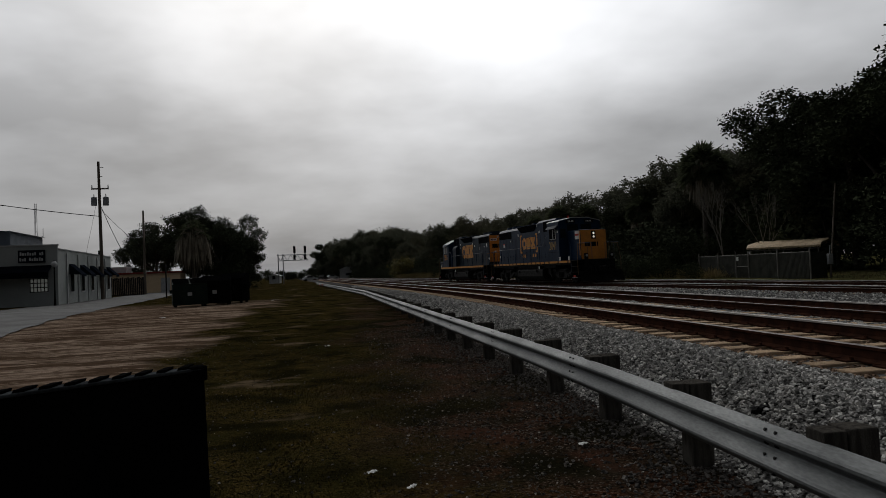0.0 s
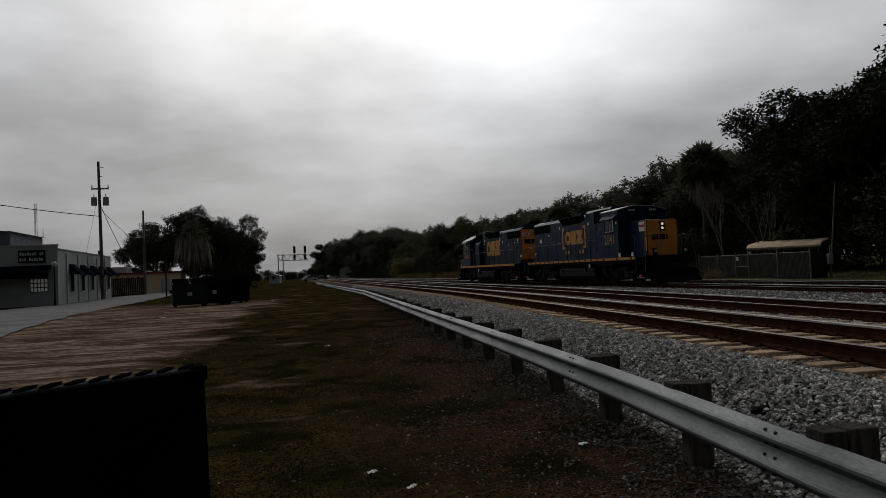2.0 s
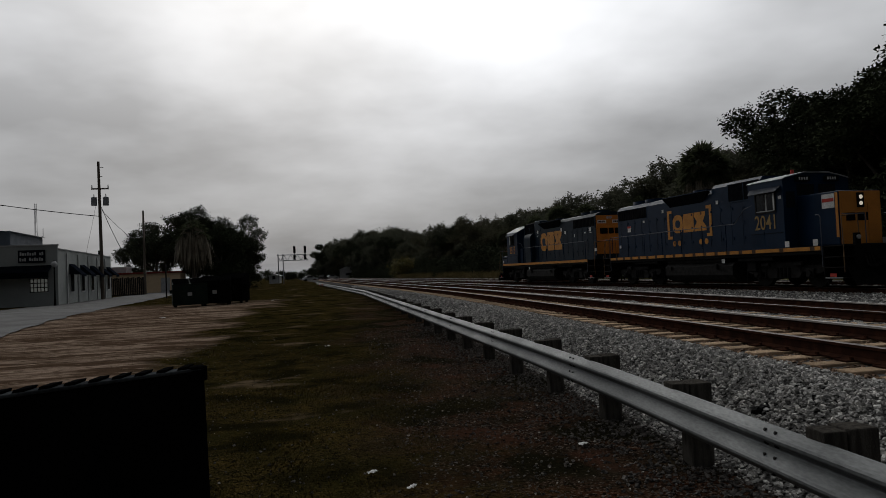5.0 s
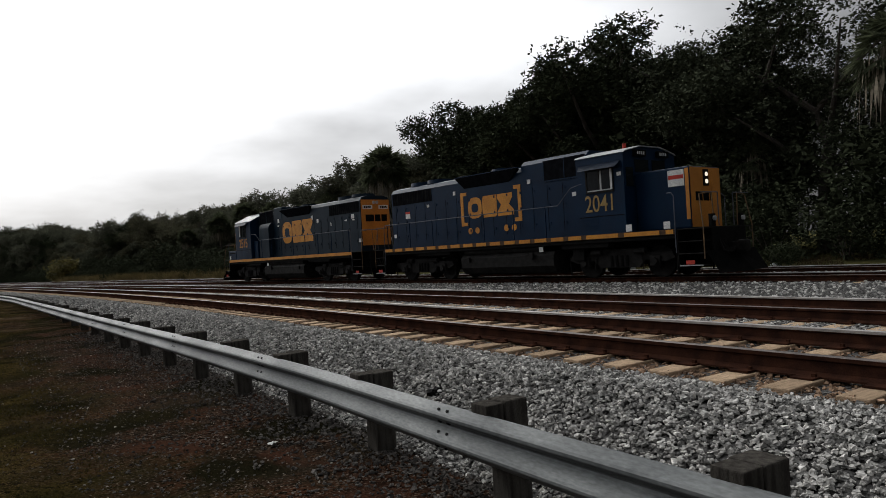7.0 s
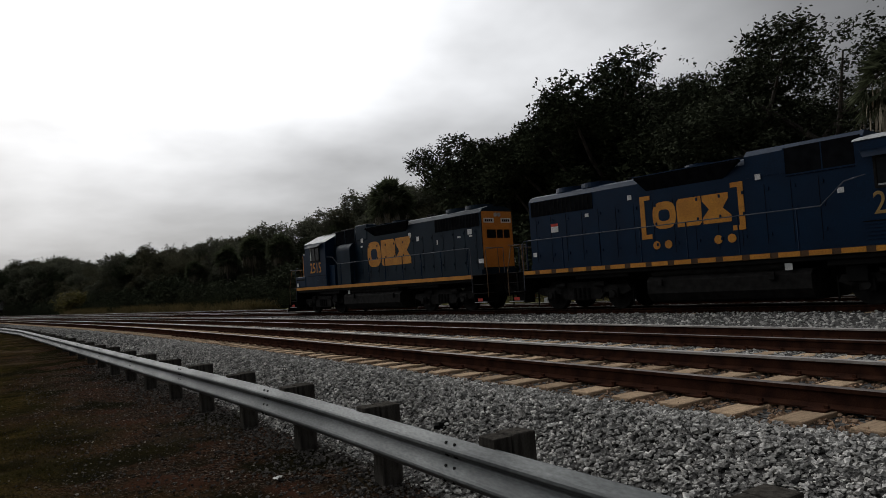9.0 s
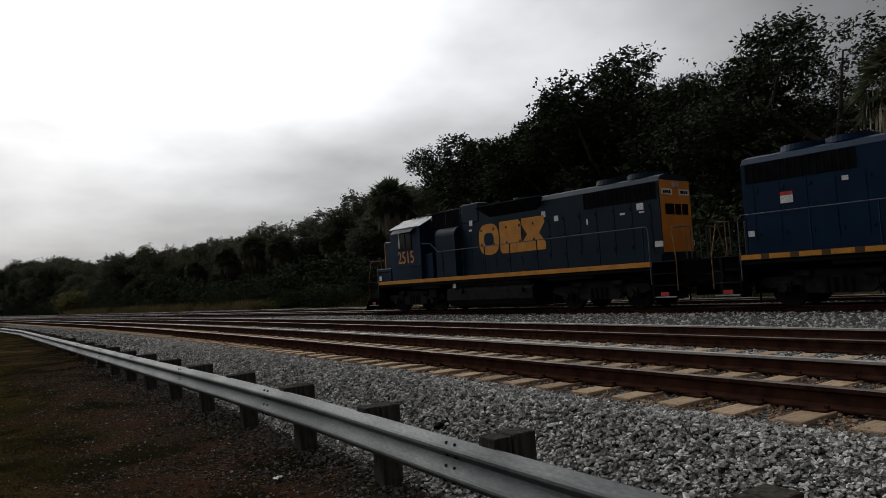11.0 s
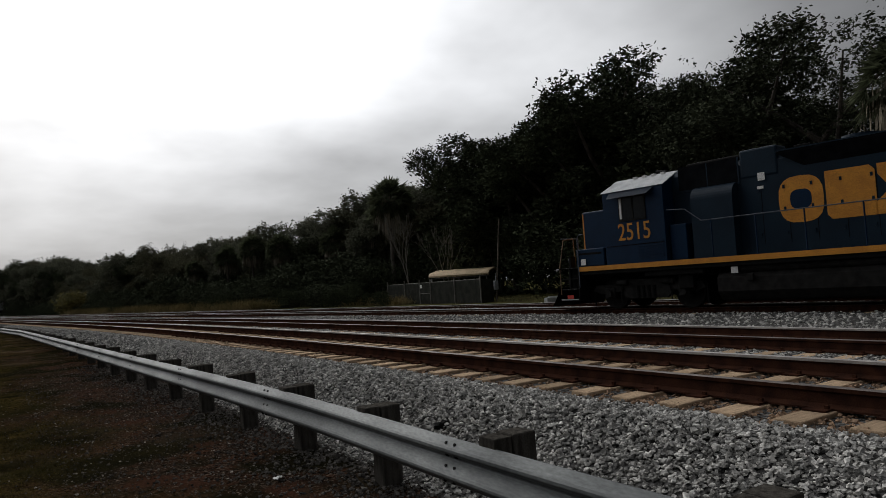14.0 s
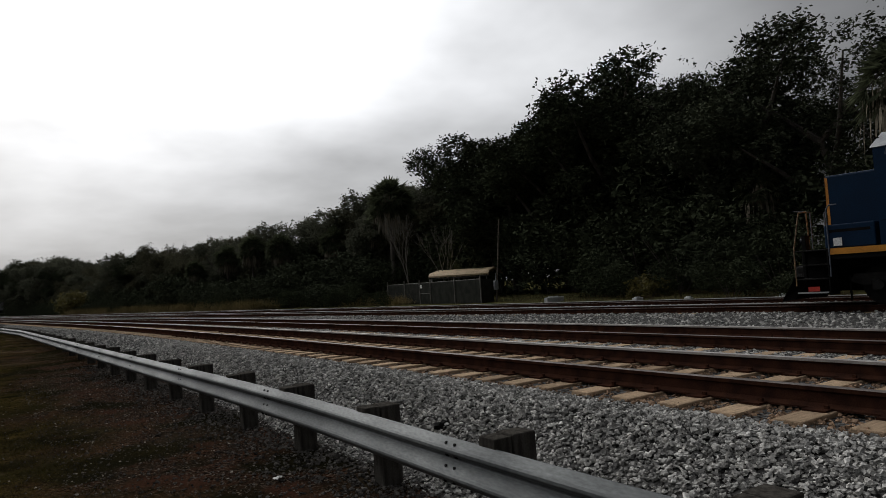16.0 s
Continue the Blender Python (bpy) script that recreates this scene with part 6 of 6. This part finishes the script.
rubble(27.2, 30.0, 1.3, .24, "pale broken concrete slab beside the siding")
rubble(26.9, 23.6, .5, .12, "small pale concrete lump beside the siding")
rubble(26.9, 20.6, .3, .10, "small pale concrete lump beside the siding")
rubble(26.9, 16.0, .35, .12, "small pale concrete lump beside the siding")


# ---------------------------------------------------------------- litter and growth on the near ground
def litter(x, y, w, d, turn, label="crumpled scrap of white paper"):
    bm = nb()
    bmesh.ops.create_grid(bm, x_segments=4, y_segments=3, size=.5)
    r = random.Random(int(abs(x) * 97 + y * 13))
    for v in bm.verts:
        v.co = Vector((v.co.x * w, v.co.y * d, r.uniform(0, .025)))
    bmesh.ops.solidify(bm, geom=bm.faces[:], thickness=.004)
    o = part("litter", bm, WHITE)
    o.matrix_basis = Matrix.Translation((x, y, ground_z(x, y) + .03)) @ Matrix.Rotation(turn, 4, "Z")
    tagged(o, label, "litter", "litter on the ground")


litter(2.3, 6.6, .10, .06, .5)
litter(.22, 6.25, .09, .05, .3)
litter(.52, 5.75, .09, .05, 1.0)
litter(-.35, 17.0, .13, .08, 0)
litter(-7.5, 31, .25, .12, .2)
litter(-4.2, 46, .5, .3, .4)


def dark_lump():
    o = stones("coal_lump", 7, random.Random(2), lambda r: (3.85 + r.uniform(-.06, .06), 6.0 + r.uniform(-.08, .08), ballast_z(3.85, 6.0) + .015), .04, "dark lump lying on the pale ballast", BLACK)
    o["kind"] = ""
    tagged(o, category="debris")


def tufts(count, r, x0, x1, y0, y1, h, material, label, dens, wide=.006):
    V, F = [], []
    for k in range(count):
        y = y0 + (y1 - y0) * r.random() ** 1.7
        x = r.uniform(x0, x1)
        if noise.noise(Vector((x * .9, y * .6, 2))) < dens * r.uniform(-1, 1):
            continue
        z = ground_z(x, y)
        a = r.uniform(0, 6.28)
        s, ln_ = Vector((math.cos(a), math.sin(a), 0)) * wide, h * r.uniform(.5, 1.3)
        tip = Vector((x, y, z)) + Vector((r.gauss(0, .5), r.gauss(0, .5), .8)).normalized() * ln_
        n = len(V)
        V += [Vector((x, y, z - .005)) - s * 1.5, Vector((x, y, z - .005)) + s * 1.5, tip]
        F.append((n, n + 1, n + 2))
    tagged(raw("grass", V, F, material), label, "grass", kind="stuff")


GRASS = mat("thin_winter_grass", (0.085, 0.064, 0.017), (0.06, 0.05, 0.014), 0.9, 0, 0.7, 5, 0.0, vary=0.35, spec=0.05)
DARKPEB = mat("dull_pebble", (0.12, 0.11, 0.10), (0.06, 0.055, 0.05), 0.95, 0, 9, 60, 0.2, vary=0.6, spec=0.05)
DRYGRASS = mat("dead_grass", (0.085, 0.062, 0.034), (0.05, 0.037, 0.022), 0.9, 0, 0.7, 5, 0.0, vary=0.35, spec=0.05)
rg = random.Random(8)
tufts(60000, rg, -3.8, 1.0, 3.0, 26, .022, GRASS, "short thin winter grass on the verge", .2)
dark_lump()
tufts(16000, rg, -5.0, 2.9, 2.6, 22, .022, DRYGRASS, "dead grass and leaf litter on bare soil", .5)
tufts(9000, rg, 27.0, 31.5, 14, 60, .35, DRYGRASS, "tall dry weeds along the edge of the wood", .6)
WEED = mat("straw_weeds", (0.25, 0.195, 0.095), (0.15, 0.125, 0.06), 0.9, 0, 0.4, 5, 0.0, vary=0.35, spec=0.05)
tufts(9000, rg, 25.8, 30.5, 46, 66, .8, WEED, "straw-coloured weeds at the foot of the wood", .6, .02)
for y in (66, 84, 102, 120, 138):
    tufts(6500, rg, far_x(27.4, y + 9), far_x(31.5, y + 9), y, y + 18, 1.1, WEED, "straw-coloured weeds at the foot of the wood", .6, .03)


def pebble(r):
    y = 2.5 + 18 * r.random() ** 1.7
    x = r.uniform(.6, 2.95) if r.random() < .75 else r.uniform(-4, .6)
    return x, y, ground_z(x, y) + .004


PALEPEB = mat("pale_chip", (0.34, 0.31, 0.27), (0.20, 0.18, 0.16), 0.95, 0, 9, 60, 0.2, vary=0.5, spec=0.05)
stones("pale_chips", 900, rg, pebble, .010, "pale stone chips and bits of litter on the soil", PALEPEB)
stones("pebbles", 6000, rg, pebble, .011, "scattered small stones on the bare soil", DARKPEB)


def guard_stone(r):
    y = 2.0 + 20 * r.random() ** 1.5
    x = RAIL_X + rail_drift(y) - abs(r.gauss(0, .5)) + .55
    return x, y, ground_z(x, y) + .008


stones("spilled_ballast", 9000, rg, guard_stone, .016, "ballast stones spilled under the guardrail", DARKPEB)


# ---------------------------------------------------------------- what moves
def motions():
    """The two coupled units roll past; every wheelset turns with the distance run."""
    run = [(0.0, 47.6), (1.5, 41.75), (3.0, 35.85), (4.2, 30.8), (5.5, 25.3), (7.0, 19.0), (8.5, 12.6), (9.0, 10.5), (10.2, 5.5), (11.5, 0.1), (12.0, -1.95), (14.0, -10.05), (16.0, -18.1)]
    for ob, offset, turn in ((LOCO_A, 0.0, -84.0), (LOCO_B, 17.95, 96.0)):
        walk(ob, [(t, pose(*(U * (u + offset) + N * D3 + Vector((0, 0, RZ3 + 0.002))), 0, 0, turn)) for t, u in run])
    def at(t):
        for (a, p), (b, q) in zip(run, run[1:]):
            if t <= b:
                return p + (q - p) * (t - a) / (b - a)
        return run[-1][1]
    for wheels, sign in ((WHEELS_A, 1), (WHEELS_B, -1)):
        for w in wheels:
            here = w.location.copy()
            walk(w, [(k * 0.16, pose(*here, 0, sign * math.degrees((at(0) - at(k * 0.16)) / 0.508), 0)) for k in range(101)])


motions()
